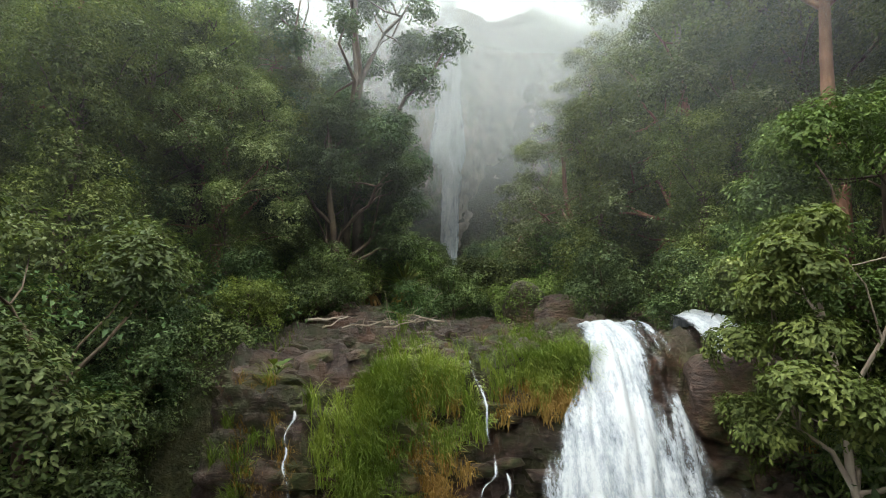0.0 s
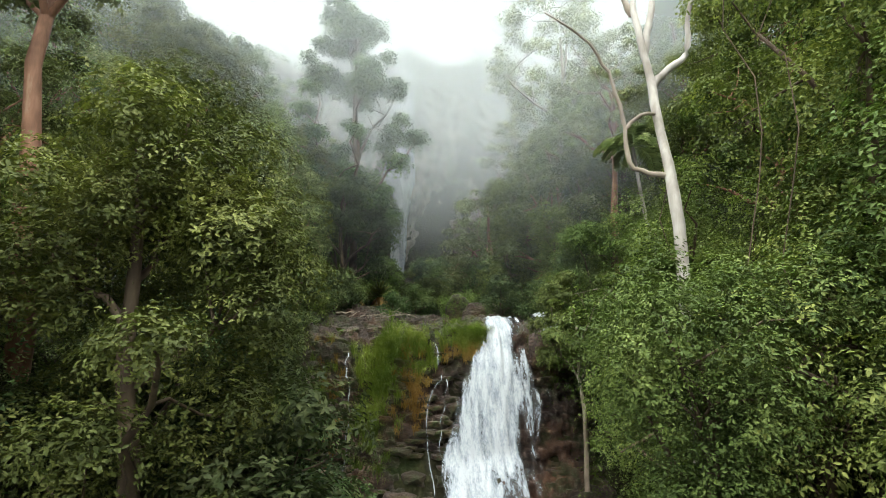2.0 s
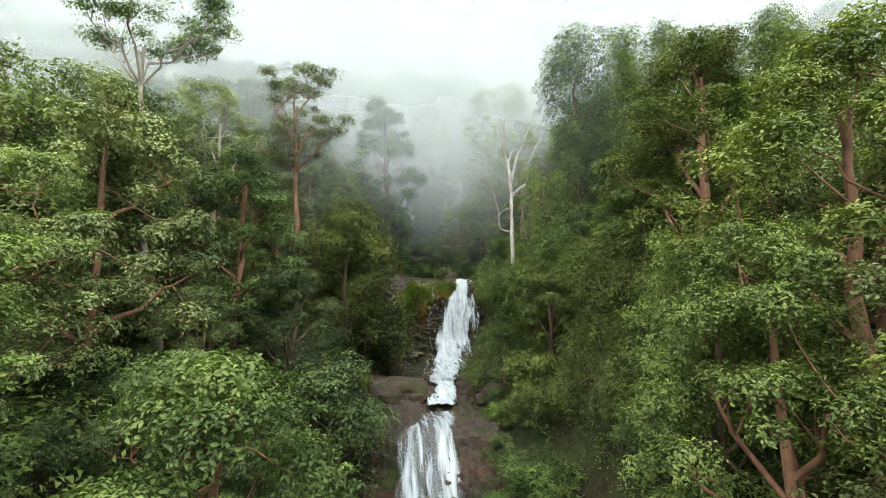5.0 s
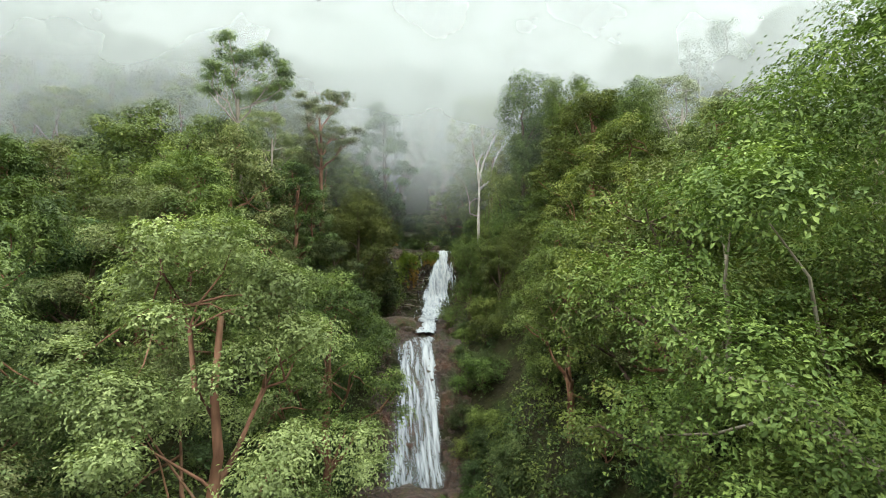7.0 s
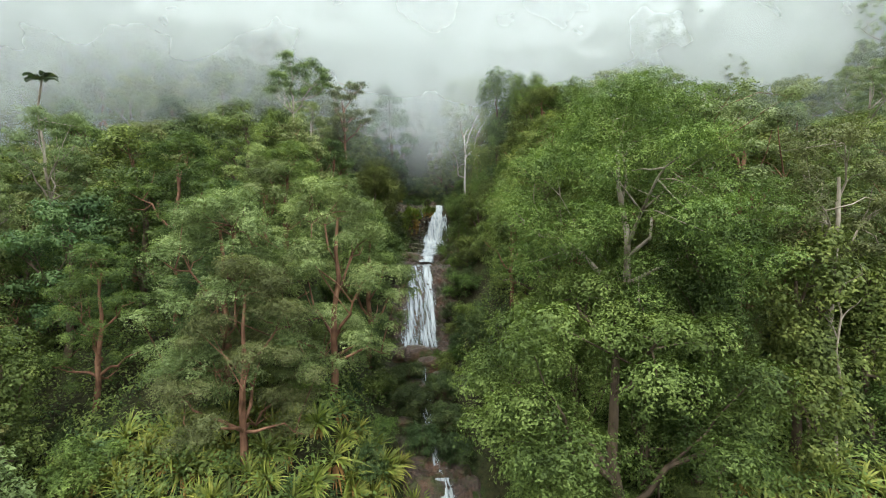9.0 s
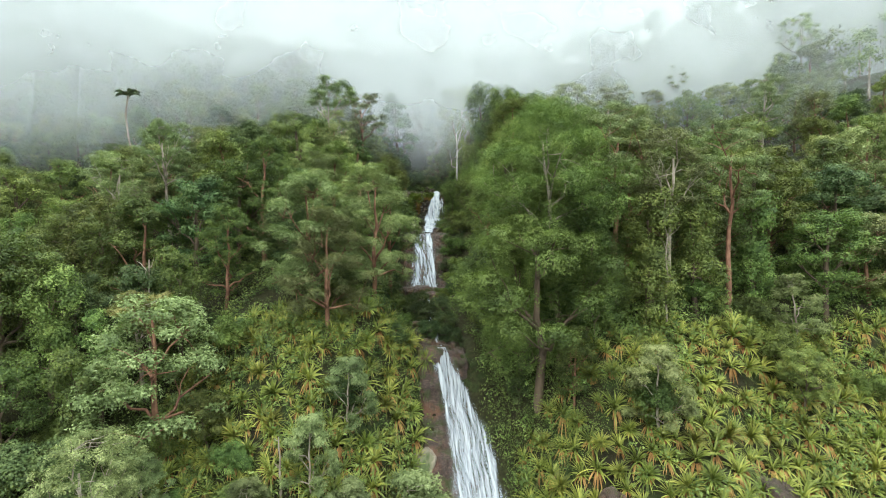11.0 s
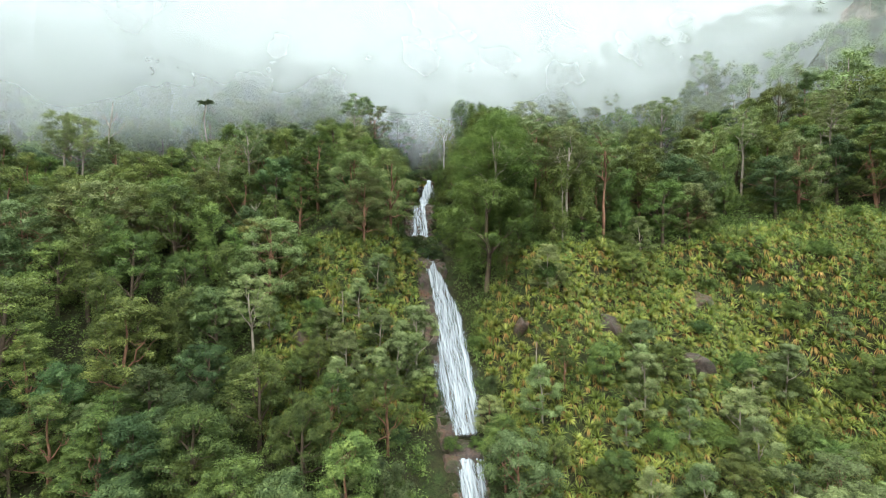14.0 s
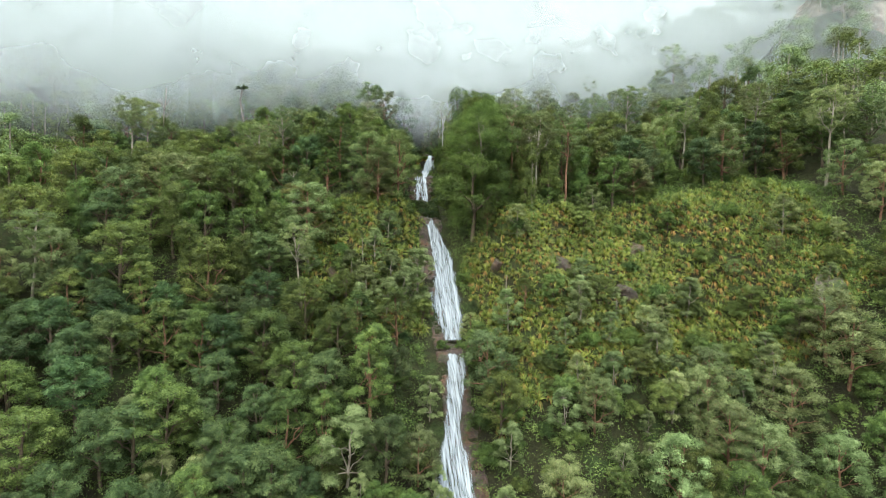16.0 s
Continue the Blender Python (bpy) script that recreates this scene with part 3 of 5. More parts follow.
# the high fall on the cliff
n_u, n_v = 26, 120
T, K = np.meshgrid(np.linspace(-1, 1, n_u), np.linspace(0, 1, n_v), indexing="ij")
zz = 61 - 52 * K
hw = np.interp(K, [0, 0.15, 0.5, 0.62, 0.68, 1], [1.6, 2.2, 2.6, 3.2, 1.7, 1.5])
cxx = np.interp(K, [0, 0.5, 0.62, 0.7, 1], [2.0, 1.2, 0.7, 1.6, 0.6])
strand = waves(T * 4, T, K * 5, 2.0, 1.1)
P = np.stack([cxx + T * hw + 0.2 * strand, 77.4 + (zz - 3) * 0.11 + 3.2 * waves(cxx + T * hw, 0 * T, zz * 0.4, 2.0, 0.05) - 2.0 * (1 - T * T) - 0.3 * strand, zz], -1)
i, j = np.meshgrid(np.arange(n_u - 1), np.arange(n_v - 1), indexing="ij")
f = np.stack([i * n_v + j, i * n_v + j + 1, (i + 1) * n_v + j + 1, (i + 1) * n_v + j], -1)
high_fall = mesh_object("waterfall", P.reshape(-1, 3), f.reshape(-1, 4), M_WATER, True)
body_values(high_fall, np.minimum((1 - np.abs(T)) * 1.4, 0.6) + 0.12 * strand + 0.2)
tagged(high_fall, "tall thin waterfall dropping down the misty cliff", "waterfall", kind="structure")


# ---- stones ----
def stone_mesh(name, sx, sy, sz, seed, sub=2):
    bm = bmesh.new()
    bmesh.ops.create_icosphere(bm, subdivisions=sub, radius=1)
    r2 = random.Random(seed)
    off = Vector((r2.random() * 20, r2.random() * 20, r2.random() * 20))
    for v in bm.verts:
        n = noise.noise(v.co * 1.3 + off) * 0.35 + noise.noise(v.co * 3.1 + off) * 0.15
        c = v.co * (1 + n)
        c = Vector([math.copysign(abs(a) ** 0.75, a) for a in c])
        v.co = Vector((c.x * sx, c.y * sy, c.z * sz))
    me = bpy.data.meshes.new(name)
    bm.to_mesh(me)
    bm.free()
    me.materials.append(M_ROCK)
    return me


def boulder(x, y, z, sx, sy, sz, seed, label):
    me = stone_mesh("boulder", sx, sy, sz, seed, 4)
    me.polygons.foreach_set("use_smooth", [True] * len(me.polygons))
    ob = new("boulder", me)
    ob.location = (x, y, z)
    return tagged(ob, label, "boulder")


boulder(-3.7, -2.6, -9.8, 2.3, 1.8, 1.55, 3, "huge rounded brown boulder with moss in the plunge pool")
boulder(1.7, -2.6, -9.9, 1.0, 1.2, 1.15, 4, "dark rounded boulder beside the foot of the cascade")
boulder(-4.2, -25.2, -19.3, 1.55, 1.2, 1.15, 5, "grey wet boulder at the foot of the lower cascade")
boulder(-2.9, -26.8, -19.9, 1.6, 1.2, 1.0, 6, "grey wet boulder at the foot of the lower cascade")
boulder(6.8, 12.0, -1.7, 1.25, 0.75, 1.0, 8, "mossy brown rock splitting the water at the lip")
boulder(4.4, 17.8, 0.1, 1.2, 0.9, 1.0, 9, "brown overhanging rock under shrubs behind the lip")
boulder(3.0, 18.4, 0.6, 0.8, 0.9, 1.0, 10, "brown rock under shrubs behind the lip")
for x, y, s, n in ((-4.4, -23.6, 1.0, 31), (-5.8, -24.2, 1.2, 32), (-2.6, -24.4, 1.1, 33), (-1.2, -24.0, 0.9, 34), (-6.8, -23.4, 1.0, 35), (-3.6, -25.0, 0.8, 36)):
    boulder(x, y, float(np.interp(y, G_Y, G_Z)) + 0.35, s, 0.8 * s, 0.75 * s, n, "grey wet boulder at the foot of the lower cascade")
for x, y, s, n in ((2.6, -4.6, 0.6, 21), (3.6, -4.0, 1.0, 23), (-4.4, -4.2, 1.1, 24), (-0.4, 3.2, 0.7, 25), (-5.2, 0.2, 1.0, 26), (4.4, -1.6, 0.7, 27), (-2.4, -4.4, 0.6, 28)):
    boulder(x, y, float(np.interp(y, G_Y, G_Z)) + 0.5, s, 0.8 * s, 0.7 * s, n, "dark wet boulder on the rock shelf below the cascade")
for n in range(16):
    y = -25.5 - n * 1.15
    boulder(-4.5 + random.uniform(-2.2, 2.2), y, float(np.interp(y, G_Y, G_Z)) + 0.1, random.uniform(0.4, 1.0), random.uniform(0.4, 0.9), random.uniform(0.3, 0.6), 40 + n, "dark wet boulder in the stream bed")
def outcrop(x, y, sx, sy, sz, seed, pale, label):
    """Bare rock breaking through the plants of the slope."""
    me = stone_mesh("rock_outcrop", sx, sy, sz, seed, 4)
    if pale:
        me.materials.clear()
        me.materials.append(M_CLIFF)
    ob = new("rock_outcrop", me)
    ob.location = (x, y + 0.5, float(land(x, y)) - 0.3)
    ob.rotation_euler = (-0.7, 0.1, seed * 1.3)
    return tagged(ob, label, "rock")


outcrop(66.0, -85.0, 2.9, 1.6, 5.8, 101, True, "pale streaked bare rock face among slope plants")
outcrop(21.0, -66.0, 2.2, 1.5, 3.6, 102, False, "dark bare rock breaking through the lily slope")
outcrop(32.0, -71.0, 2.0, 1.5, 3.0, 103, False, "dark bare rock breaking through the lily slope")
outcrop(7.0, -61.0, 0.9, 1.2, 3.2, 104, False, "narrow dark rock rib beside the long waterfall")
outcrop(39.0, -62.0, 2.4, 1.4, 2.0, 105, False, "dark bare rock breaking through the lily slope")
outcrop(-8.6, -53.0, 1.4, 1.4, 3.4, 106, True, "grey streaked rock face beside the long waterfall")
outcrop(-27.0, -56.0, 1.6, 1.4, 2.4, 107, False, "dark bare rock breaking through the lily slope")
outcrop(-47.0, -66.0, 1.2, 1.4, 3.4, 108, False, "narrow dark rock rib on the wooded slope")
stones = [stone_mesh("stone", 0.55, 0.4, 0.2, 60 + n, 1) for n in range(6)]
for n in range(170):
    x, z = random.uniform(-5.2, 3.2), random.uniform(-8.5, -0.5)
    if n % 5 == 0:
        x = random.uniform(6.4, 8.6)
    px_, py_, pz_ = on_face(x, z, 0.25)
    ob = new("stone", stones[n % 6])
    s = random.uniform(0.5, 1.3)
    ob.matrix_basis = Matrix.LocRotScale((px_, py_, pz_), Euler((random.uniform(-0.2, 0.2), random.uniform(-0.15, 0.15), random.uniform(-0.5, 0.5))), (s * random.uniform(0.8, 1.5), s, s * random.uniform(0.7, 1.2)))
    ob.parent = rock_top
for n in range(60):
    x, y = random.uniform(-5, 2.6), random.uniform(13.4, 18)
    ob = new("stone", stones[n % 6])
    s = random.uniform(0.4, 1.1)
    ob.matrix_basis = Matrix.LocRotScale((x, y, float(np.interp(y, G_Y, G_Z)) + 0.3), Euler((random.uniform(-0.3, 0.3), random.uniform(-0.3, 0.3), random.uniform(0, 3))), (s, s, s))
    ob.parent = rock_top


# ---- trees ----
def crown_leaves(centres, sizes, n_leaf, leaf, whorl, flat, droop=0.0, inner=0.12, single=False, lift=0.8):
    """Leaf whorls on the shells of many uneven clumps."""
    share = sizes ** 2 / (sizes ** 2).sum()
    which = rng.choice(len(centres), n_leaf // whorl, p=share)
    d = unit(rng.normal(size=(len(which), 3)) + [0, 0, lift])
    rad = np.where(rng.random(len(which)) < inner, rng.uniform(0.3, 0.8, len(which)), rng.uniform(0.8, 1.12, len(which)))
    lump = 1 + 0.22 * np.sin(d[:, 0] * 5 + which) * np.cos(d[:, 1] * 6 + which * 2)
    p = centres[which] + d * (sizes[which] * rad * lump)[:, None] * [1, 1, flat]
    up = unit(d + [0, 0, 0.45])
    ref = unit(np.cross(up, rng.normal(size=up.shape)))
    ref2 = np.cross(up, ref)
    vs = []
    for w in range(whorl):
        a = 2 * math.pi * (w + rng.uniform(-0.3, 0.3, len(which))) / whorl
        out = ref * np.cos(a)[:, None] + ref2 * np.sin(a)[:, None]
        out = unit(out + d * 0.45 + [0, 0, -droop])
        L = leaf * rng.uniform(0.65, 1.25, len(which))
        base = p + out * L[:, None] * 0.12 + rng.normal(0, leaf * 0.35, p.shape)
        vs.append(leaves(base, unit(up + rng.normal(0, 0.22, up.shape)), unit(out + rng.normal(0, 0.3, out.shape)), L, L * rng.uniform(0.38, 0.54, len(which)), single=single))
    # larger shaded leaves in the heart of each clump
    k = n_leaf // 6
    which = rng.choice(len(centres), k, p=share)
    d = unit(rng.normal(size=(k, 3)))
    p = centres[which] + d * (sizes[which] * rng.uniform(0.1, 0.8, k))[:, None] * [1, 1, flat]
    L = leaf * rng.uniform(0.95, 1.3, k)
    vs.append(leaves(p, unit(d + rng.normal(0, 0.7, d.shape)), rng.normal(size=d.shape), L, L * 0.55, single=single))
    return join(vs)


def make_tree(name, H, R, kind, n_clump, n_leaf, leaf, whorl, leaf_mat, bark_mat, trunk_r, label, seed, category="tree"):
    global rng
    rng = np.random.default_rng(seed)
    root = new(name)
    tagged(root, label, category)
    if kind == "dome":
        lo, flat, droop = 0.25, 0.6, 0.15
        d = unit(rng.normal(size=(n_clump, 3)) + [0, 0, 0.35])
        rad = rng.uniform(0.62, 1.0, n_clump)
        c = d * rad[:, None] * [R, R, H * 0.40]
        c[:, 2] += H * 0.54
        sizes = R * rng.uniform(0.15, 0.29, n_clump)
    elif kind == "layered":
        lo, flat, droop = 0.2, 0.58, 0.05
        a, t = rng.uniform(0, 6.28, n_clump), rng.random(n_clump) ** 0.85
        rr = R * (0.3 + 0.7 * np.sqrt(rng.random(n_clump))) * np.sin(3.14 * (0.24 + 0.70 * t)) ** 0.8
        foot = 0.40 if name == "fig_tree" else 0.14
        c = np.stack([rr * np.cos(a), rr * np.sin(a), H * (foot + (0.94 - foot) * t) - rr * 0.1], -1)
        sizes = R * rng.uniform(0.15, 0.28, n_clump)
    elif kind == "gum":
        lo, flat, droop = 0.5, 0.5, 0.5
        a, t = rng.uniform(0, 6.28, n_clump), rng.random(n_clump)
        rr = R * np.sqrt(rng.uniform(0.1, 1, n_clump)) * (0.6 + 0.4 * np.sin(3.14 * t))
        c = np.stack([rr * np.cos(a), rr * np.sin(a), H * (0.56 + 0.40 * t) - rr * 0.1], -1)
        sizes = R * rng.uniform(0.13, 0.25, n_clump)
    elif kind == "high_gum":
        lo, flat, droop = 0.7, 0.5, 0.5
        a, t = rng.uniform(0, 6.28, n_clump), rng.random(n_clump)
        rr = R * np.sqrt(rng.uniform(0.2, 1, n_clump))
        c = np.stack([rr * np.cos(a), rr * np.sin(a), H * (0.84 + 0.15 * t) - rr * 0.1], -1)
        sizes = R * rng.uniform(0.16, 0.26, n_clump)
    elif kind == "vine":
        lo, flat, droop = 0.3, 1.2, 0.6
        a, t = rng.uniform(0, 6.28, n_clump), rng.random(n_clump)
        rr = R * (0.75 - 0.35 * t + 0.25 * np.sin(t * 9)) * rng.uniform(0.5, 1, n_clump)
        c = np.stack([rr * np.cos(a), rr * np.sin(a), H * (0.06 + 0.9 * t)], -1)
        sizes = R * rng.uniform(0.2, 0.36, n_clump)
    else:
        lo, flat, droop = 0.1, 0.75, 0.1
        d = unit(rng.normal(size=(n_clump, 3)) + [0, 0, 0.5])
        c = d * rng.uniform(0.45, 0.95, (n_clump, 1)) * [R, R, H * 0.45]
        c[:, 2] += H * 0.45
        sizes = R * rng.uniform(0.22, 0.4, n_clump)
    # trunk and limbs
    lean = rng.normal(0, 0.03 * H, 2)
    top = np.array([lean[0], lean[1], H * 0.8])
    tr = bent((0, 0, -1.5), top, 8, 0.012)
    parts = [tube(tr, np.linspace(trunk_r * 1.25, trunk_r * 0.35, 8), 8)]
    # a few main limbs part from the trunk and fork towards the clumps
    n_main = 5 if kind in ("gum", "high_gum") else 8
    mains = [int(np.argmax(c[:, 2]))]
    while len(mains) < min(n_main, n_clump):
        mains.append(int(np.argmax(np.min(np.linalg.norm(c[:, None] - c[mains][None], axis=2), axis=1))))
    lines = []
    for k in mains:
        h = np.clip(c[k, 2] - rng.uniform(0.16, 0.34) * H, lo * H, 0.76 * H)
        t = (h + 1.5) / (top[2] + 1.5)
        a0 = np.array([np.interp(t, np.linspace(0, 1, 8), tr[:, m_]) for m_ in range(3)])
        r0 = trunk_r * (0.72 - 0.4 * t)
        line = bent(a0, c[k], 6, 0.06, 0.04)
        lines.append((line, r0))
        parts.append(tube(line, np.linspace(r0, r0 * 0.22, 6), 5))
    for k in np.argsort(-sizes)[: min(n_clump, 34)]:
        if k in mains:
            continue
        line, r0 = lines[int(np.argmin([np.linalg.norm(l[4] - c[k]) for l, _ in lines]))]
        a0, t = line[int(rng.integers(2, 5))], 0.4
        parts.append(tube(bent(a0, c[k], 4, 0.08, 0.04), np.linspace(r0 * t, r0 * 0.12, 4), 4))
    v, f = join(parts)
    mesh_object("trunk", v, f, bark_mat, True, root)
    v, f = crown_leaves(c, sizes, n_leaf, leaf, whorl, flat, droop, single=leaf > 0.218, lift=1.5 if kind == "layered" else 0.9)
    mesh_object("crown", v, f, leaf_mat, False, root)
    root["h"], root["r"] = H, R
    return root


PLANTED = {}


def plant(root, x, y, top=None, scale=None, turn=None, z=None, lean=0.05):
    """Sets a tree on the land; the first one is the original, the rest are copies."""
    gz = float(land(x, y)) if z is None else z
    s = scale if scale else max(0.3, (top - gz) / root["h"])
    turn = random.uniform(0, 6.28) if turn is None else turn
    tilt = (random.uniform(-lean, lean), random.uniform(-lean, lean))
    sq = random.uniform(0.9, 1.12)
    m = Matrix.LocRotScale((x, y, gz - 0.2), Euler((*tilt, turn)), (s * sq, s * sq, s))
    if root.name not in PLANTED:
        PLANTED[root.name] = 1
        root.matrix_basis = m
        root["first"] = 1
        root.delta_scale = (1, 1, 1)
        return root
    keep = root.scale.copy()
    root.scale = (1, 1, 1)
    ob = copy_thing(root, m)
    root.scale = keep
    return ob


BIG = "tall rainforest tree with a rounded dense green crown"
near_a = make_tree("laurel_tree", 14, 4.6, "dome", 60, 52000, 0.15, 5, M_LEAF, M_BARK, 0.28, "leafy rainforest tree with glossy dark green whorled leaves", 11)
near_e = make_tree("laurel_tree", 14, 4.8, "dome", 64, 52000, 0.15, 5, M_LEAF_D, M_BARK, 0.28, "deep green rainforest tree shading the bank", 17)
near_f = make_tree("rainforest_tree", 12, 4.4, "dome", 66, 64000, 0.115, 4, M_LEAF_Y, M_BARK, 0.24, "fresh green rainforest tree with a dense rounded crown", 18)
near_g = make_tree("wattle_tree", 16, 5.2, "layered", 80, 64000, 0.13, 4, M_LEAF_G, M_BARK_R, 0.26, "grey-green tree with layered cloud-like foliage pads on reddish limbs", 19)
near_b = make_tree("creeper_tree", 13, 4.2, "vine", 90, 68000, 0.115, 4, M_LEAF, M_BARK, 0.25, "tall tree smothered in green climbing vines", 12)
near_c = make_tree("shrub", 5, 2.6, "bush", 36, 8500, 0.15, 5, M_LEAF_Y, M_BARK, 0.09, "bright green leafy shrub with whorled leaves", 13, "shrub")
near_d = make_tree("shrub", 4.5, 2.4, "bush", 34, 8500, 0.145, 5, M_LEAF_D, M_BARK, 0.08, "dark green leafy shrub on the wet bank", 14, "shrub")
curtain = make_tree("creeper_tree", 19, 3.8, "vine", 120, 96000, 0.12, 4, M_LEAF_Y, M_BARK, 0.28, "very tall tree hung with a curtain of green climbing vines", 61)
laurel_s = make_tree("laurel_tree", 10.5, 2.7, "gum", 34, 26000, 0.125, 5, M_LEAF, M_BARK_P, 0.12, "small leaning laurel with pale twigs and green whorled leaves", 62)
# yellowish creepers given the deep leaf colour, which stands in for bank shade
creeper_s = make_tree("creeper_tree", 9, 1.9, "vine", 34, 24000, 0.10, 4, M_LEAF_D, M_BARK, 0.12, "slender tree covered in creepers, their leaves darkened in place of shade", 63)
bank = make_tree("laurel_tree", 15, 3.9, "bush", 84, 76000, 0.13, 5, M_LEAF, M_BARK, 0.24, "dense laurel with glossy whorled leaves from crown to foot", 64)
MID = [
    ("rainforest_tree", 17, 5.2, "dome", 40, M_LEAF, M_BARK, 0.32, BIG, 21),
    ("wattle_tree", 16, 5.4, "layered", 44, M_LEAF_G, M_BARK_R, 0.28, "grey-green tree with layered cloud-like foliage pads", 22),
    ("bloodwood_tree", 18, 5.0, "layered", 46, M_LEAF, M_BARK_R, 0.30, "green tree with layered foliage on reddish limbs", 23),
    ("dark_canopy_tree", 15, 4.6, "dome", 40, M_LEAF_D, M_BARK, 0.30, "dark green rainforest tree with a dense crown", 24),
    ("vine_covered_tree", 15, 3.6, "vine", 44, M_LEAF, M_BARK, 0.28, "tree draped from top to foot in green vines", 25),
]
mid = [make_tree(n, h, r, k, c + 30, 30000, 0.25, 4, lm, bm_, tr, lb, sd) for n, h, r, k, c, lm, bm_, tr, lb, sd in MID]
fine = [make_tree(n, h, r, k, c + 34, 34000, 0.18, 4, lm, bm_, tr, lb, sd + 80) for n, h, r, k, c, lm, bm_, tr, lb, sd in MID]
far = [make_tree(n, h, r, k, c + 20, 15000, 0.34, 3, lm, bm_, tr, lb, sd + 40) for n, h, r, k, c, lm, bm_, tr, lb, sd in MID]
dark = make_tree("dark_canopy_tree", 22, 3.7, "dome", 56, 40000, 0.17, 4, M_LEAF_D, M_BARK, 0.24, "slender dark tree with rounded dense head above the gully", 36)
fig = make_tree("fig_tree", 21, 8.0, "layered", 150, 130000, 0.125, 4, M_LEAF, M_BARK_P, 0.3, "spreading fig-like tree with bright green foliage and pale twisted limbs", 35)
gum = make_tree("gum_tree", 24, 5.0, "gum", 52, 17000, 0.24, 4, M_LEAF_G, M_BARK_P, 0.3, "tall eucalypt with a pale forked trunk and thin crown", 31)
gum_r = make_tree("gum_tree", 23, 4.6, "gum", 44, 15000, 0.22, 4, M_LEAF_G, M_BARK_R, 0.3, "tall eucalypt with pinkish-red bark and sparse crown", 32)
umbrella = make_tree("gum_tree", 26, 4.6, "high_gum", 40, 15000, 0.22, 4, M_LEAF, M_BARK_P, 0.26, "tall eucalypt with a flat umbrella-shaped crown on bare forked limbs", 33)
small_g = make_tree("young_tree", 9, 3.0, "layered", 54, 16000, 0.23, 4, M_LEAF_G, M_BARK_P, 0.14, "young grey-green tree with fluffy crown on the slope", 41)
small_y = make_tree("young_tree", 8, 2.6, "dome", 50, 15000, 0.22, 4, M_LEAF, M_BARK, 0.13, "young green tree with rounded crown on the slope", 42)
oak = make_tree("she_oak", 12, 3.6, "gum", 60, 14000, 0.24, 3, M_LEAF_B, M_BARK_P, 0.22, "olive-brown feathery tree on several pale stems", 43)
bush_l = make_tree("shrub", 3.2, 2.2, "bush", 26, 9000, 0.16, 4, M_LEAF, M_BARK, 0.07, "low green shrub on the hillside", 44, "shrub")
bush_d = make_tree("shrub", 3.4, 2.3, "bush", 26, 9000, 0.16, 4, M_LEAF_D, M_BARK, 0.07, "dark green shrub on the steep bank", 46, "shrub")
bush_y = make_tree("shrub", 3.0, 2.3, "bush", 26, 9000, 0.16, 4, M_LEAF_Y, M_BARK, 0.07, "low fresh green shrub on the hillside", 45, "shrub")

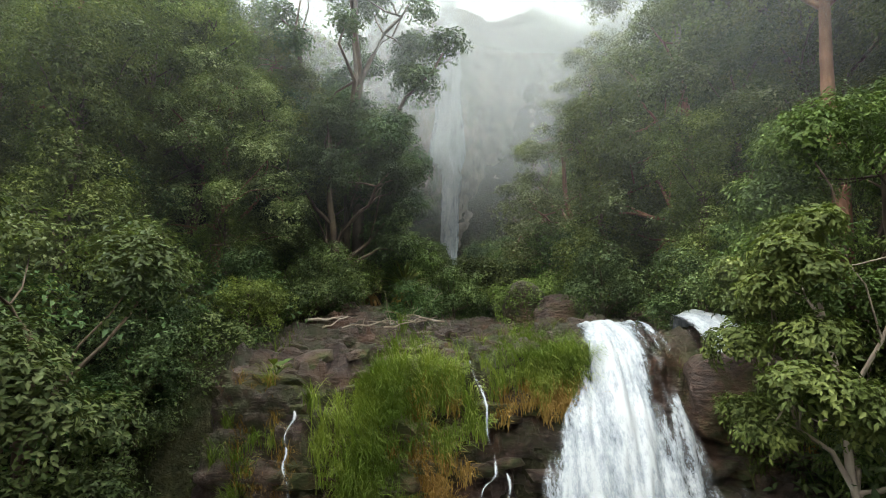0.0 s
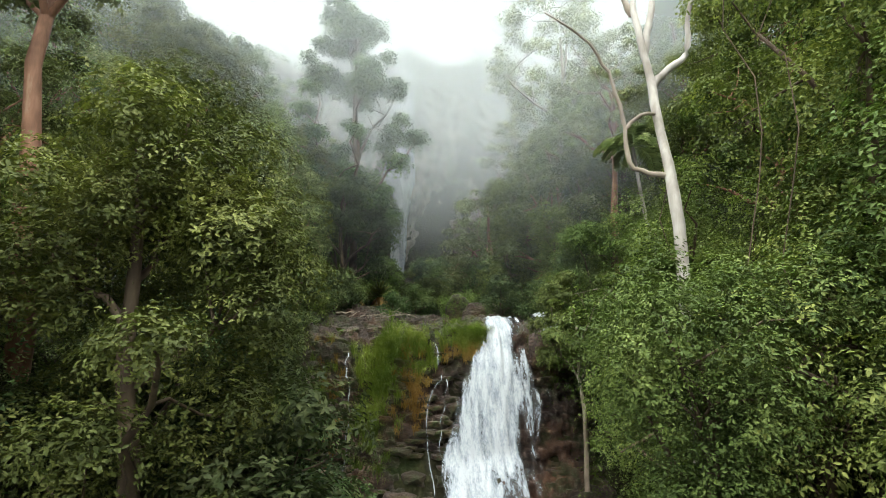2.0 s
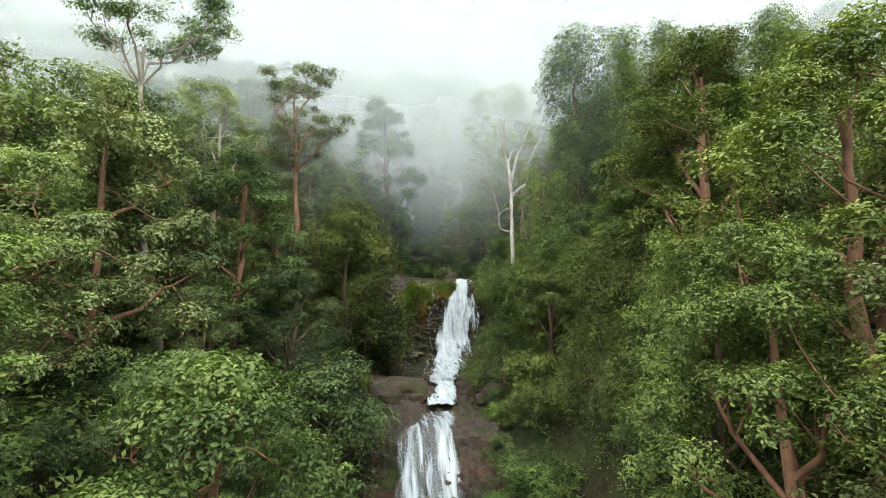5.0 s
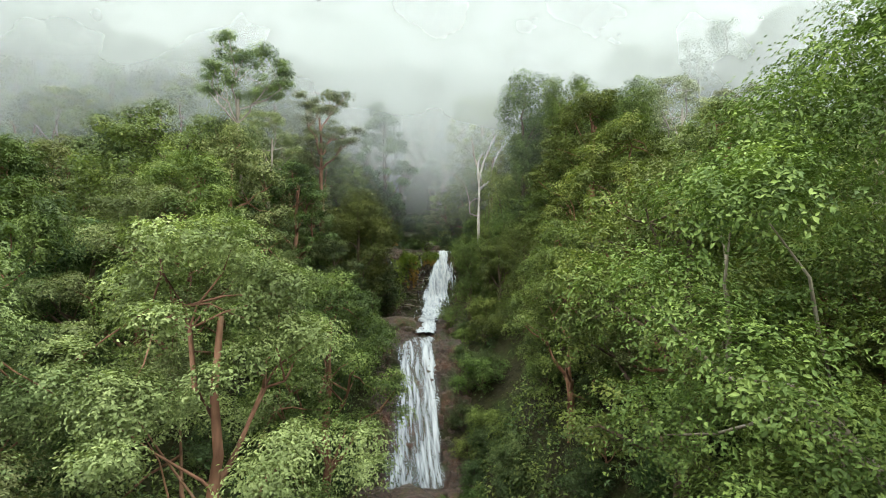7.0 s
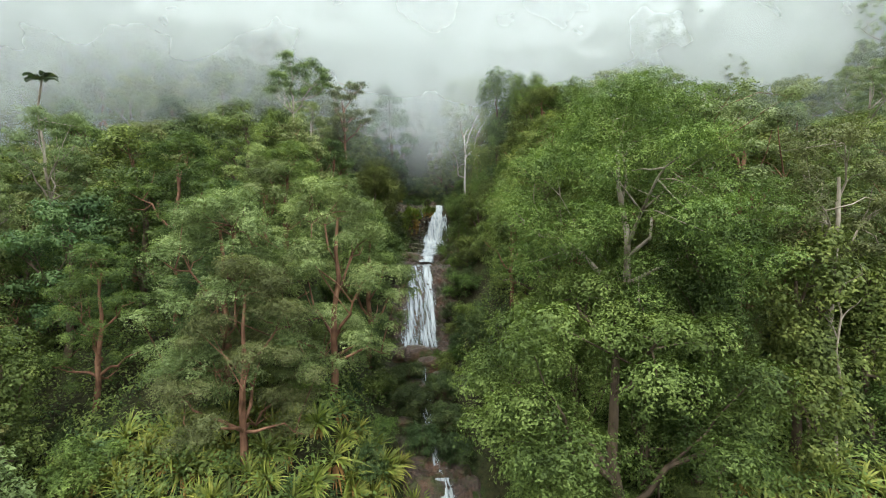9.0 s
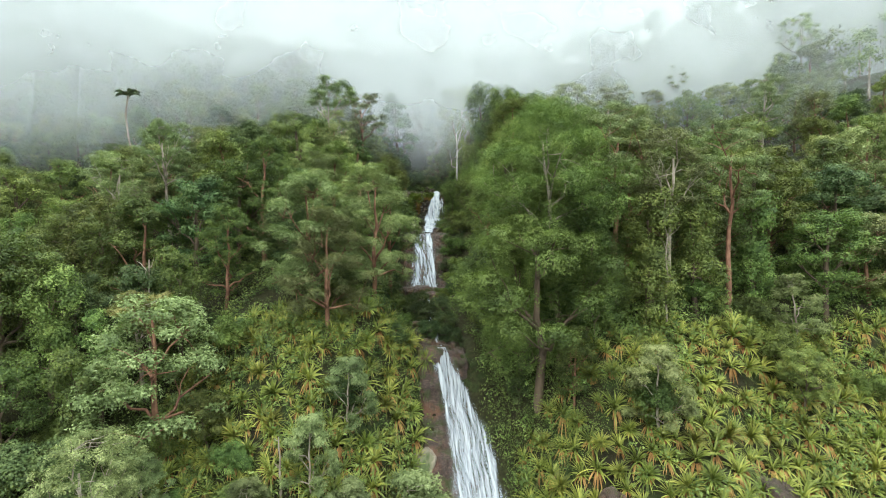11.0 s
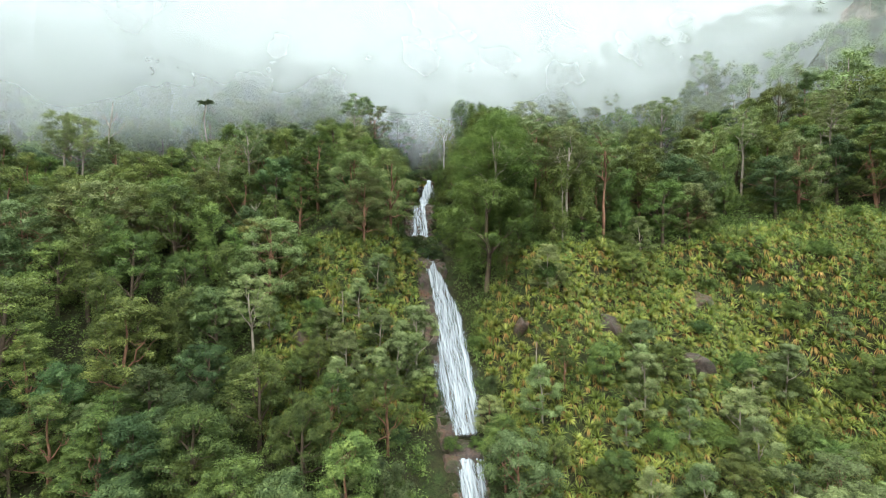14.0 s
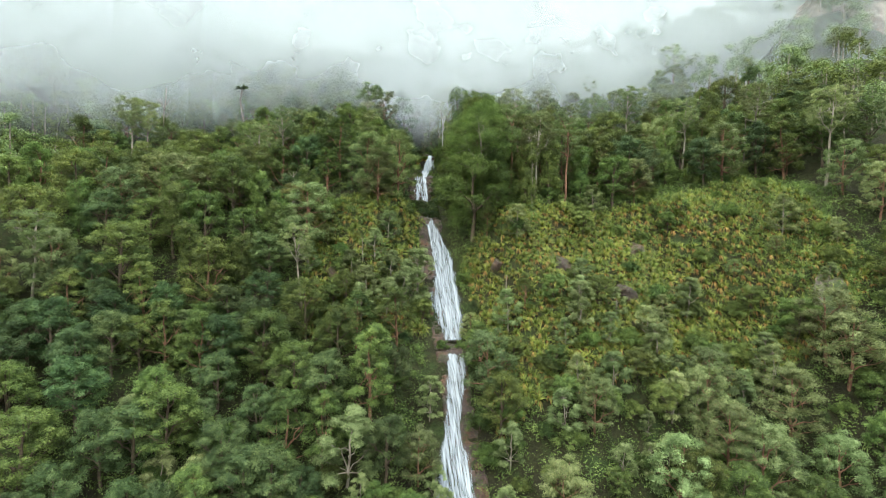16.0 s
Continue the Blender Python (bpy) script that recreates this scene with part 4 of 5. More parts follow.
random.seed(5)
# shrubs at (-9.4, 9.6) and (-5.6, 5.0) are dark in place of shade
KEY = [(near_d, -9.4, 9.6, 1.4), (near_c, -10.5, 11.0, 3.0), (near_d, -7.6, 12.5, 2.0), (mid[1], -13.0, -3.0, 4.6), (bank, -7.7, 0.6, 7.6), (laurel_s, 7.5, 9.3, 2.8), (creeper_s, -6.2, 7.4, 2.2), (near_d, -6.0, 2.6, -1.5), (near_a, 7.4, -3.0, 1.8), (near_d, -6.8, 9.4, -3.6), (near_d, -7.4, 11.6, -0.6), (near_d, -6.4, 7.0, -5.6), (near_d, -7.4, 4.8, -3.0), (near_d, -5.6, 5.6, -7.0), (near_a, -14.5, 14.0, 9.0), (near_d, -5.6, 5.0, -3.0),
       (near_a, 9.6, 11.3, 6.2), (near_b, 9.8, 4.4, 5.0), (near_b, 9.0, -3.4, 8.5), (mid[0], 18.0, -8.0, 18.0), (mid[4], 16.0, 0.5, 18.0), (curtain, 16.5, -17.0, 14.0), (mid[0], 17.0, 8.0, 20.0), (near_g, -15.5, -7.0, 3.5), (near_g, -13.5, -18.5, -1.5), (near_g, -12.4, -23.5, -3.8), (near_g, -16.5, -12.5, 2.5), (gum, -18.0, -3.5, 14.5), (mid[1], -14.0, 9.0, 9.0), (mid[4], -9.6, 12.0, 9.0), (mid[1], -8.2, 17.5, 11.0), (near_a, 6.8, -8.6, 1.2), (near_b, 7.2, -15.5, 1.4), (near_a, 10.8, -13.0, 6.0), (near_d, 10.0, 10.0, 0.2), (near_d, 7.6, 14.5, 2.4), (near_d, 5.6, 17.6, 3.0), (near_c, 3.2, 18.6, 2.4), (near_d, -4.6, 18.0, 2.8), (near_d, 0.4, 20.0, 2.6), (near_c, -6.0, 15.0, 2.2), (bush_l, 1.6, 23.5, 3.4), (near_d, -1.2, 18.0, 1.9), (near_c, 5.2, -9.5, -5.0),
       (near_b, 8.0, -22.5, 0.5), (mid[0], 6.4, -25.5, 0.8), (near_e, -10.5, -12.5, 0.4), (near_d, -8.2, -14.0, -5.0), (near_b, 5.0, -3.2, 0.8), (mid[4], -7.6, 17.0, 7.5), (mid[4], -9.5, 15.0, 8.0), (mid[4], -11.0, 19.0, 10.0), (mid[4], -8.5, 21.0, 10.0), (mid[4], -6.6, 22.5, 9.0), (mid[4], -12.5, 13.0, 8.5), (mid[4], -5.8, 24.5, 8.5), (mid[4], -15.0, 17.0, 11.0), (mid[4], 9.0, 17.0, 7.5), (gum_r, 11.6, 14.2, 18.5), (gum_r, -12.2, 2.6, 20.0),
       (dark, -4.0, 23.0, 27.5), (mid[2], -8.5, 22.0, 15.0), (mid[0], -10.0, 16.0, 12.0), (mid[1], 10.6, 20.0, 15.0), (mid[0], 14.0, 22.0, 19.0), (mid[4], 11.0, 26.0, 15.0), (umbrella, -17.2, -14.0, 16.2), (fine[1], -20.5, -11.5, 10.5), (fine[2], -14.2, -10.5, 7.5), (fine[0], -23.5, -15.5, 11.0), (fine[1], -18.0, -18.5, 8.0), (curtain, 10.2, -6.0, 18.5), (curtain, 13.0, -11.0, 17.0), (gum, 12.2, 24.0, 29.0), (near_e, -4.4, 20.5, 10.5), (near_e, -5.0, 23.5, 13.0), (fine[4], -3.6, 27.0, 12.5), (fine[4], 7.4, 22.0, 10.5), (fine[1], 7.4, 27.5, 13.0),
       (fig, 7.6, -49.0, 4.6), (mid[0], 5.2, -40.0, 1.6), (gum_r, 13.4, -50.0, 4.5), (gum, 19.0, -51.0, 2.0), (mid[4], 9.5, -52.0, -5.5), (mid[4], 16.5, -52.0, -6.0), (near_f, 4.2, -51.8, -6.4), (near_f, 5.6, -46.5, -7.5), (fine[4], 6.6, -51.0, -9.5), (fine[4], 9.8, -50.4, -8.5), (near_b, 3.0, -49.0, -11.5), (near_b, 12.5, -50.5, -10.0), (mid[4], 23.0, -51.0, -5.0), (gum_r, 27.0, -51.0, 3.0),
       (near_g, -12.4, -42.0, -1.6), (near_g, -19.2, -43.0, -2.6), (near_g, -17.5, -47.0, -7.0), (near_g, -18.5, -31.5, 1.4), (mid[2], -9.6, -29.6, -2.8), (mid[2], -17.2, -30.7, 3.2), (mid[2], -33.4, -23, 5.6), (mid[3], -10.6, -20.0, -6.0),
       (oak, -36.0, -45.0, -15.5), (small_g, -15.4, -52.6, -21.6), (small_g, -15.5, -60.0, -30.0), (small_g, -21.5, -66.0, -36.0), (small_g, -13.3, -63.5, -33.0), (small_g, -10.0, -61.0, -29.5), (small_g, 22.0, -71.0, -31.0), (small_g, 6.5, -71.5, -37.0), (small_g, -18.5, -56.5, -25.5), (small_g, -25.0, -67.0, -45.0), (small_g, -36.0, -64.0, -42.0), (small_g, 33.8, -85.0, -47.5), (small_g, 19.0, -76.5, -35.0), (small_g, 24.4, -90.4, -55.0), (small_g, -24.0, -87.0, -52.5), (mid[1], 62.0, -76.0, -30.0), (mid[1], 54.0, -74.0, -34.0)]
LINE_Y, LINE_X, LINE_Z = [-200, -162, -103, -66, -32, 0], [-29, -23.9, -15, -9.1, -5.4, 0], [-30, -25.8, -11.9, -5, -2.2, 0]


def detail(sp, x, y):
    """Fuller foliage for the trees that line the open air over the gully."""
    d = abs(x - np.interp(y, LINE_Y, LINE_X))
    for k in range(5):
        if sp in (mid[k], far[k], fine[k]):
            return fine[k] if d < (24 if -62 < y < -28 else 12) and y > -68 else (mid[k] if d < 23 and y > -75 else far[k])
    return sp


for sp, x, y, top in KEY:
    plant(detail(sp, x, y), x, y, top, lean=0.03)


def clear_top(x, y, r):
    """The highest that a crown may rise under and beside the open air over the gully."""
    d = abs(x - np.interp(y, LINE_Y, LINE_X))
    gap = 10.5 if x < np.interp(y, LINE_Y, LINE_X) and -50 < y < 5 else 6.0
    return np.interp(y, LINE_Y, LINE_Z) - 7.0 if d < r + gap and y < 6 else 1e9


def in_lilies(x, y, z):
    right = 1.5 < x < 75 and -53 > y + 0.12 * max(0, x - 30) > -84
    left = -33 < x < -6.5 and -19 > z > -47 and y > -76 and y < -43
    return right or left


taken = [(x, y) for _, x, y, _ in KEY] + [(65, -88), (63, -91), (67, -91)]
step = 5.6
for a in range(-17, 18):
    for b_ in range(-27, 14):
        x, y = a * step + random.uniform(-2.2, 2.2), b_ * step + random.uniform(-2.2, 2.2)
        z = float(land(x, y))
        cx_, cz_ = gully(y)
        wide = float(np.interp(y, [-100, -64, -60, -25, 0, 10, 20, 40, 60], [5, 5.5, 9.5, 9.0, 8, 9.5, 8.0, 8.5, 9]))
        if (abs(x + 5) > 48 and random.random() < (0.05 if x < 0 and y < -25 else 0.3)) or abs(x - cx_) < wide or (10 < y < 20 and abs(x - 2) < 7.5) or z < -98 or y > 72 or z > 40 or (y > 58 and -6 < x < 20):
            continue
        if min((x - p) ** 2 + (y - q) ** 2 for p, q in taken) < 11:
            continue
        u = random.random()
        if in_lilies(x, y, z):
            if u < ((0.8 if y > -71 else 0.35) if x > 0 else 0.3):
                continue
            sp, top = random.choice((small_g, small_y, small_g, bush_y, bush_l)), 0
            s = random.uniform(0.6, 1.1)
        elif z < -45:
            sp = random.choice((far[3], far[3], far[3], far[0], far[2], mid[3]) if x < -14 else (small_g, far[1], small_y, far[1], far[0], small_g))
            s = random.uniform(0.6, 0.95)
        else:
            k = random.choice((0, 0, 0, 1, 1, 1, 2, 2, 2, 3, 3, 4, 4, 5))
            sp = gum if k == 5 else detail(mid[k], x, y)
            s = random.uniform(0.7, 1.05)
            if sp is gum:
                s *= 0.95
        if y > 12:
            s *= 0.85
        if x < -22 and y > 16:
            s *= 1.2
        elif x < -9 and y > 2:
            s *= 0.9
        lim = clear_top(x, y, sp["r"] * s)
        if z + sp["h"] * s > lim:
            s = (lim - z) / sp["h"]
            if s < 0.35:
                sp, s = bush_l, min(1.2, max(0.4, (lim - z) / 3.2))
        taken.append((x, y))
        if sp not in fine and sp is not gum and abs(x - np.interp(y, LINE_Y, LINE_X)) < 20 and y > -78:
            k = random.choice((0, 1, 2))
            s, sp = s * sp["h"] / fine[k]["h"], fine[k]
        plant(sp, x, y, scale=s)


# shrubs on the banks of the gully and over the open slope
random.seed(6)
spots, grown = [], 0
for n in range(2600):
    if n % 2:
        y = random.uniform(-46, 30)
        cx_, _ = gully(y)
        x = cx_ + random.choice((-1, 1)) * random.uniform(np.interp(y, [-46, -25, 0, 12, 20], [3.8, 4.6, 6.2, 7.2, 6.0]), 17)
        sp = random.choice((bush_d, bush_d, bush_l, bush_y))
    else:
        x, y = random.uniform(-60, 74), random.uniform(-112, -46)
        sp = random.choice((bush_l, bush_y, bush_l, small_y if random.random() < 0.4 else bush_y))
        if abs(x - gully(y)[0]) < 4.6:
            continue
    if min([9e9] + [(x - p) ** 2 + (y - q) ** 2 for p, q in spots]) < (7.5 if n % 2 else 11):
        continue
    z, s = float(land(x, y)), random.uniform(0.65, 1.25)
    if x > 0 and in_lilies(x, y, z) and y > -74 and n % 8:
        continue
    if z + sp["h"] * s > clear_top(x, y, sp["r"] * s):
        continue
    spots.append((x, y))
    if y > -74 and abs(x - np.interp(y, LINE_Y, LINE_X)) < 16:
        sp, s = random.choice((near_c, near_d, near_d)), s * 0.62
    plant(sp, x, y, scale=s)
    grown += 1
    if grown >= 285:
        break


for sp, x, y, s in ((bush_l, -6.0, -69.0, 0.6), (bush_y, -2.6, -69.5, 0.6), (near_c, 3.0, -16.0, 0.8), (near_c, 2.4, -21.0, 0.8), (near_d, 1.5, -13.2, 0.55), (near_c, 1.2, -15.4, 0.5), (near_d, 0.9, -17.8, 0.55), (near_c, 0.7, -20.2, 0.5), (near_d, 0.6, -22.8, 0.5), (near_d, -7.4, -15.0, 0.5), (near_d, -7.9, -19.0, 0.55), (near_d, 3.2, -7.5, 0.55), (near_c, 2.6, -10.4, 0.5), (near_d, 2.2, -27.0, 0.8), (bush_y, 0.2, -25.5, 0.6), (bush_y, -1.6, -27.5, 0.7), (bush_y, -2.6, -25.4, 0.5),
                    (near_c, 4.2, -12.0, 0.7), (bush_l, 1.4, -32.0, 0.8), (bush_y, 1.0, -37.0, 0.9), (bush_l, 0.8, -42.0, 0.9), (bush_y, 2.2, -46.0, 1.1), (bush_l, 5.0, -50.5, 1.0), (near_d, -9.2, -16.0, 0.7), (bush_d, -9.6, -24.0, 0.9), (bush_l, -8.6, -34.0, 0.8)):
    plant(sp, x, y, scale=s)


# understorey that closes the gaps between the upper trunks
random.seed(15)
for n in range(60):
    y = random.uniform(11, 46)
    side = random.choice((-1, 1))
    x = gully(y)[0] + side * random.uniform(np.interp(y, [11, 20, 46], [9.5, 8.5, 7.5]), 26)
    sp = random.choice((fine[4], fine[1], fine[4], fine[0]))
    s = random.uniform(0.4, 0.75)
    plant(sp, x, y, scale=s)


# low growth in the upper gully below the high fall
for n in range(26):
    y = random.uniform(22, 56)
    x = gully(y)[0] + random.uniform(-8, 8)
    plant(random.choice((bush_d, near_d, bush_l, near_c)), x, y, scale=random.uniform(0.6, 1.25) * (0.4 if -3.5 < x - gully(y)[0] < 3.5 else 0.85))
# growth on the foot of the high cliff
for n in range(22):
    x = random.choice((random.uniform(-12, -1.5), random.uniform(4.0, 14)))
    plant(random.choice((bush_d, bush_l, bush_d)), x, random.uniform(68, 76), scale=random.uniform(0.8, 1.5))
# bushes leaning over the narrow stream
for x, y, s in ((-5.8, -31.0, 0.8), (-3.0, -33.5, 0.8), (-6.0, -36.0, 0.9), (-3.2, -38.0, 0.8), (-5.6, -40.5, 0.8), (-3.4, -41.6, 0.7)):
    plant(bush_d, x, y, scale=s)


# a stand that closes the wood on the high east slope
random.seed(33)
for n in range(16):
    plant(random.choice((far[0], far[2], far[3], far[1])), random.uniform(78, 100), random.uniform(-60, -42), scale=random.uniform(0.65, 0.95))


# young trees standing close on the lower slope
random.seed(21)
for n in range(110):
    if n % 3:
        x, y = random.uniform(-60, -9), random.uniform(-92, -58)
    else:
        x, y = random.uniform(4, 56), random.uniform(-100, -72)
    if min((x - p) ** 2 + (y - q) ** 2 for p, q in taken) < 7:
        continue
    taken.append((x, y))
    plant(random.choice((small_g, small_g, small_y)), x, y, scale=random.uniform(0.6, 1.05))


# woods further off, past counting
def woods(name, spots, n_leaf, leaf, mat, label, seed):
    global rng
    rng = np.random.default_rng(seed)
    cs, ss, tr = [], [], []
    for x, y, z, h, r in spots:
        k = 14
        d = unit(rng.normal(size=(k, 3)) + [0, 0, 0.5])
        c = d * rng.uniform(0.5, 1, (k, 1)) * [r, r, h * 0.3] + [x, y, z + h * 0.68]
        cs.append(c)
        ss.append(r * rng.uniform(0.3, 0.5, k))
        tr.append(tube(np.array([[x, y, z - 1], [x, y, z + h * 0.45], [x + rng.normal(0, 0.4), y, z + h * 0.85]]), [0.3, 0.22, 0.08], 5))
    v, f = crown_leaves(np.concatenate(cs), np.concatenate(ss), n_leaf * len(spots), leaf, 3, 0.55, 0.1, single=True)
    crowns = tagged(mesh_object(name, v, f, mat), label, "woods", kind="stuff")
    v, f = join(tr)
    stems = mesh_object("trunk", v, f, M_BARK_P, True)
    stems.parent = crowns
    return crowns


spots = []
random.seed(9)
for a in range(-30, 34):
    for b_ in range(-18, 24):
        x, y = a * 8.5 + random.uniform(-3.5, 3.5), b_ * 8.5 + random.uniform(-3.5, 3.5)
        z = float(land(x, y))
        if (abs(x) < 96 and y < 74 and z > -96 and z < 40) or y > 150:
            continue
        if abs(x + 12) > 1.0 * (y + 172) + 12 or z < -100 or (-6 < x < 24 and 50 < y < 96):
            continue
        if y < -95 and abs(x) < 80:
            continue
        h = random.uniform(9, 16) * (0.75 if y > 85 else 1)
        spots.append((x, y, z, h, random.uniform(3.2, 5.2)))
half = len(spots) // 2
random.shuffle(spots)
woods("distant_woods", spots[:half], 700, 0.8, M_LEAF, "misty mixed forest covering the far slopes", 51)
woods("distant_woods", spots[half:], 700, 0.8, M_LEAF_G, "grey-green misty forest covering the far slopes", 52)

# low growth over the slopes
rng = np.random.default_rng(61)


def thicket(name, n, x_lo, x_hi, y_lo, y_hi, r, per, leaf, mat, label, keep, clear=1.0):
    """Low uneven growth in mounds over the land."""
    x, y = rng.uniform(x_lo, x_hi, n), rng.uniform(y_lo, y_hi, n)
    cx_, _ = gully(y)
    ok = keep(x, y) & (np.abs(x - cx_) > clear * np.interp(y, [-60, -45, 0, 12, 20], [4.2, 4.0, 6.5, 7.6, 6.8]))
    x, y = x[ok], y[ok]
    c = np.stack([x, y, land(x, y) + 0.2], -1)
    v, f = crown_leaves(c, r * rng.uniform(0.6, 1.3, len(c)), per * len(c), leaf, 3, 0.7, 0.1, single=True)
    return tagged(mesh_object(name, v, f, mat), label, "undergrowth", kind="stuff")


def anywhere(x, y):
    return x < 1e9


thicket("undergrowth", 7200, -74, 80, -116, -42, 1.5, 44, 0.42, M_LEAF, "low green undergrowth covering the steep slope", lambda x, y: ~((x > 2) & (x < 60) & (y < -54) & (y > -80)) | (np.sin(x * 0.4) * np.cos(y * 0.35) > 0.2))
thicket("undergrowth", 1500, 2, 82, -88, -46, 1.4, 60, 0.36, M_LEAF_Y, "bright green creepers spread over the open slope", lambda x, y: (np.sin(x * 0.17) * np.cos(y * 0.21 + x * 0.06) < 0.25) & ((x > 46) | (y > -55) | (np.sin(x * 0.6 + 1) * np.sin(y * 0.7) > 0.15)))
thicket("undergrowth", 1500, -40, 40, -50, -20, 1.5, 60, 0.34, M_LEAF, "green undergrowth at the foot of the trees", anywhere)
thicket("undergrowth", 1500, -32, 34, -48, 42, 1.3, 70, 0.26, M_LEAF_D, "dark green undergrowth below the trees", anywhere)

thicket("undergrowth", 700, -22, -6, -26, 2, 1.0, 70, 0.15, M_LEAF_D, "dark undergrowth on the slope below the trees", anywhere)
thicket("undergrowth", 500, 6, 20, -26, 0, 1.0, 70, 0.15, M_LEAF, "green undergrowth on the slope below the trees", anywhere)
thicket("undergrowth", 900, -13, -5.0, 1, 15, 0.55, 60, 0.13, M_LEAF_D, "dark ferny growth hanging over the wet bank", anywhere)
thicket("undergrowth", 900, 7.4, 16, -2, 20, 0.6, 60, 0.14, M_LEAF, "green growth hanging over the wet bank", anywhere, 0.72)

thicket("undergrowth", 700, 0.0, 18, -58, -44, 1.2, 75, 0.17, M_LEAF_Y, "bright green creepers hanging below the trees", anywhere)

# ---- spear lilies ----
def make_lily(name, n, L, seed, label):
    global rng
    rng = np.random.default_rng(seed)
    root = new(name)
    tagged(root, label, "spear lily", "spear lilies on the slope")
    a = rng.uniform(0, 6.28, n)
    el = np.clip(rng.normal(1.0, 0.36, n), 0.1, 1.5)
    ln = L * rng.uniform(0.75, 1.1, n)
    t = np.linspace(0, 1, 5)
    h = np.stack([np.cos(a), np.sin(a), 0 * a], -1)
    r = ln[:, None] * (t * np.cos(el)[:, None] + 0.28 * t ** 2.2)
    z = ln[:, None] * (t * np.sin(el)[:, None] - 0.62 * np.cos(el)[:, None] * t ** 2.4)
    path = h[:, None] * r[..., None] + np.array([0, 0, 1.0]) * z[..., None]
    side = np.stack([-np.sin(a), np.cos(a), 0.25 + 0 * a], -1)
    w = side[:, None] * (L * 0.032 * np.array([0.7, 1.0, 1.0, 0.75, 0.06]))[None, :, None]
    v, f = strips(np.zeros((n, 3)), path, w)
    mesh_object("leaf_rosette", v, f, M_LILY, False, root)
    k = 3 * n // 4
    a = rng.uniform(0, 6.28, k)
    ln = L * rng.uniform(0.45, 0.95, k)
    h = np.stack([np.cos(a), np.sin(a), 0 * a], -1)
    path = h[:, None] * (ln[:, None] * 0.62 * t ** 0.8)[..., None] + np.array([0, 0, 1.0]) * (0.15 - ln[:, None] * 0.75 * t ** 1.6)[..., None]
    side = np.stack([-np.sin(a), np.cos(a), 0.2 + 0 * a], -1)
    w = side[:, None] * (L * 0.04 * np.array([0.7, 1.0, 0.9, 0.6, 0.1]))[None, :, None]
    w[:, 0] = 0
    v, f = strips(np.zeros((k, 3)), path, w)
    low = np.where(np.linalg.norm(v - v[0], axis=1) < 1e-6, 0, np.arange(len(v)))
    f = low[f]
    f = np.array([list(dict.fromkeys(q)) + [q[-1]] * (4 - len(set(q))) for q in f.tolist()])
    mesh_object("dead_skirt", v, f, M_DEAD, False, root)
    root["h"], root["r"] = L, L
    return root


lilies = [make_lily("spear_lily", 84, 2.2, 70 + n, "spear lily rosette with arching yellow-green sword leaves and rusty dead skirt") for n in range(3)]
random.seed(12)


def set_lily(x, y, s, lift=0.3):
    e = 0.6
    n = Vector((float(land(x - e, y) - land(x + e, y)), float(land(x, y - e) - land(x, y + e)), 2 * e)).normalized()
    n = (n + Vector((0, 0, 0.55))).normalized()
    q = Vector((0, 0, 1)).rotation_difference(n) @ Euler((0, 0, random.uniform(0, 6.28))).to_quaternion()
    root = random.choice(lilies)
    m = Matrix.LocRotScale((x, y, float(land(x, y)) + lift), q, (s, s, s))
    if root.name not in PLANTED:
        PLANTED[root.name] = 1
        root.matrix_basis = m
        return
    keep = root.scale.copy()
    root.scale = (1, 1, 1)
    copy_thing(root, m)
    root.scale = keep


spots = []
for n in range(6000):
    x, y = random.uniform(-36, 48), random.uniform(-80, -40)
    z = float(land(x, y))
    if not in_lilies(x, y, z) or abs(x - gully(y)[0]) < 4.0:
        continue
    if math.sin(x * 0.16 + 1.2) * math.cos(y * 0.2 + x * 0.05) < -0.35 or min([9e9] + [(x - p) ** 2 + (y - q) ** 2 for p, q in spots]) < 3.0:
        continue
    spots.append((x, y))
    set_lily(x, y, random.uniform(0.55, 0.85))
    if len(spots) > 270:
        break
more, tries = [], 0
while len(more) < 2400 and tries < 40000:
    tries += 1
    x, y = random.uniform(-42, 74), random.uniform(-88, -42)
    z = float(land(x, y))
    if not in_lilies(x, y, z) or abs(x - gully(y)[0]) < 4.0:
        continue
    if min((x - p) ** 2 + (y - q) ** 2 for p, q in spots + more) > 1.1:
        more.append((x, y))
for part_name, mat in (("leaf_rosette", M_LILY), ("dead_skirt", M_DEAD)):
    src = [o for o in lilies[1].children if o.name.startswith(part_name)][0].data
    base = np.zeros(len(src.vertices) * 3)
    src.vertices.foreach_get("co", base)
    base = base.reshape(-1, 3)
    fl = np.zeros(len(src.polygons) * 4, dtype=np.int32)
    src.polygons.foreach_get("vertices", fl)
    fl = fl.reshape(-1, 4)[: 40 * 4 if mat is M_LILY else 22 * 4]
    base = base[: 40 * 10 if mat is M_LILY else 22 * 10]
    rng = np.random.default_rng(77)
    bits = []
    for x, y in more:
        a, s = rng.uniform(0, 6.28), rng.uniform(0.5, 0.95)
        c, q = math.cos(a), math.sin(a)
        p = base @ np.array([[c, q, 0], [-q, c, 0], [0, 0, 1]]) * s
        p[:, 2] -= p[:, 1] * -0.5
        bits.append((p + [x, y, float(land(x, y)) + 0.35], fl))
    v, f = join(bits)
    tagged(mesh_object("spear_lilies" if mat is M_LILY else "withered_leaves", v, f, mat), "crowded spear lily rosettes with arching yellow-green leaves" if mat is M_LILY else "rusty withered lily leaves hanging on the slope", "spear lily", kind="stuff")
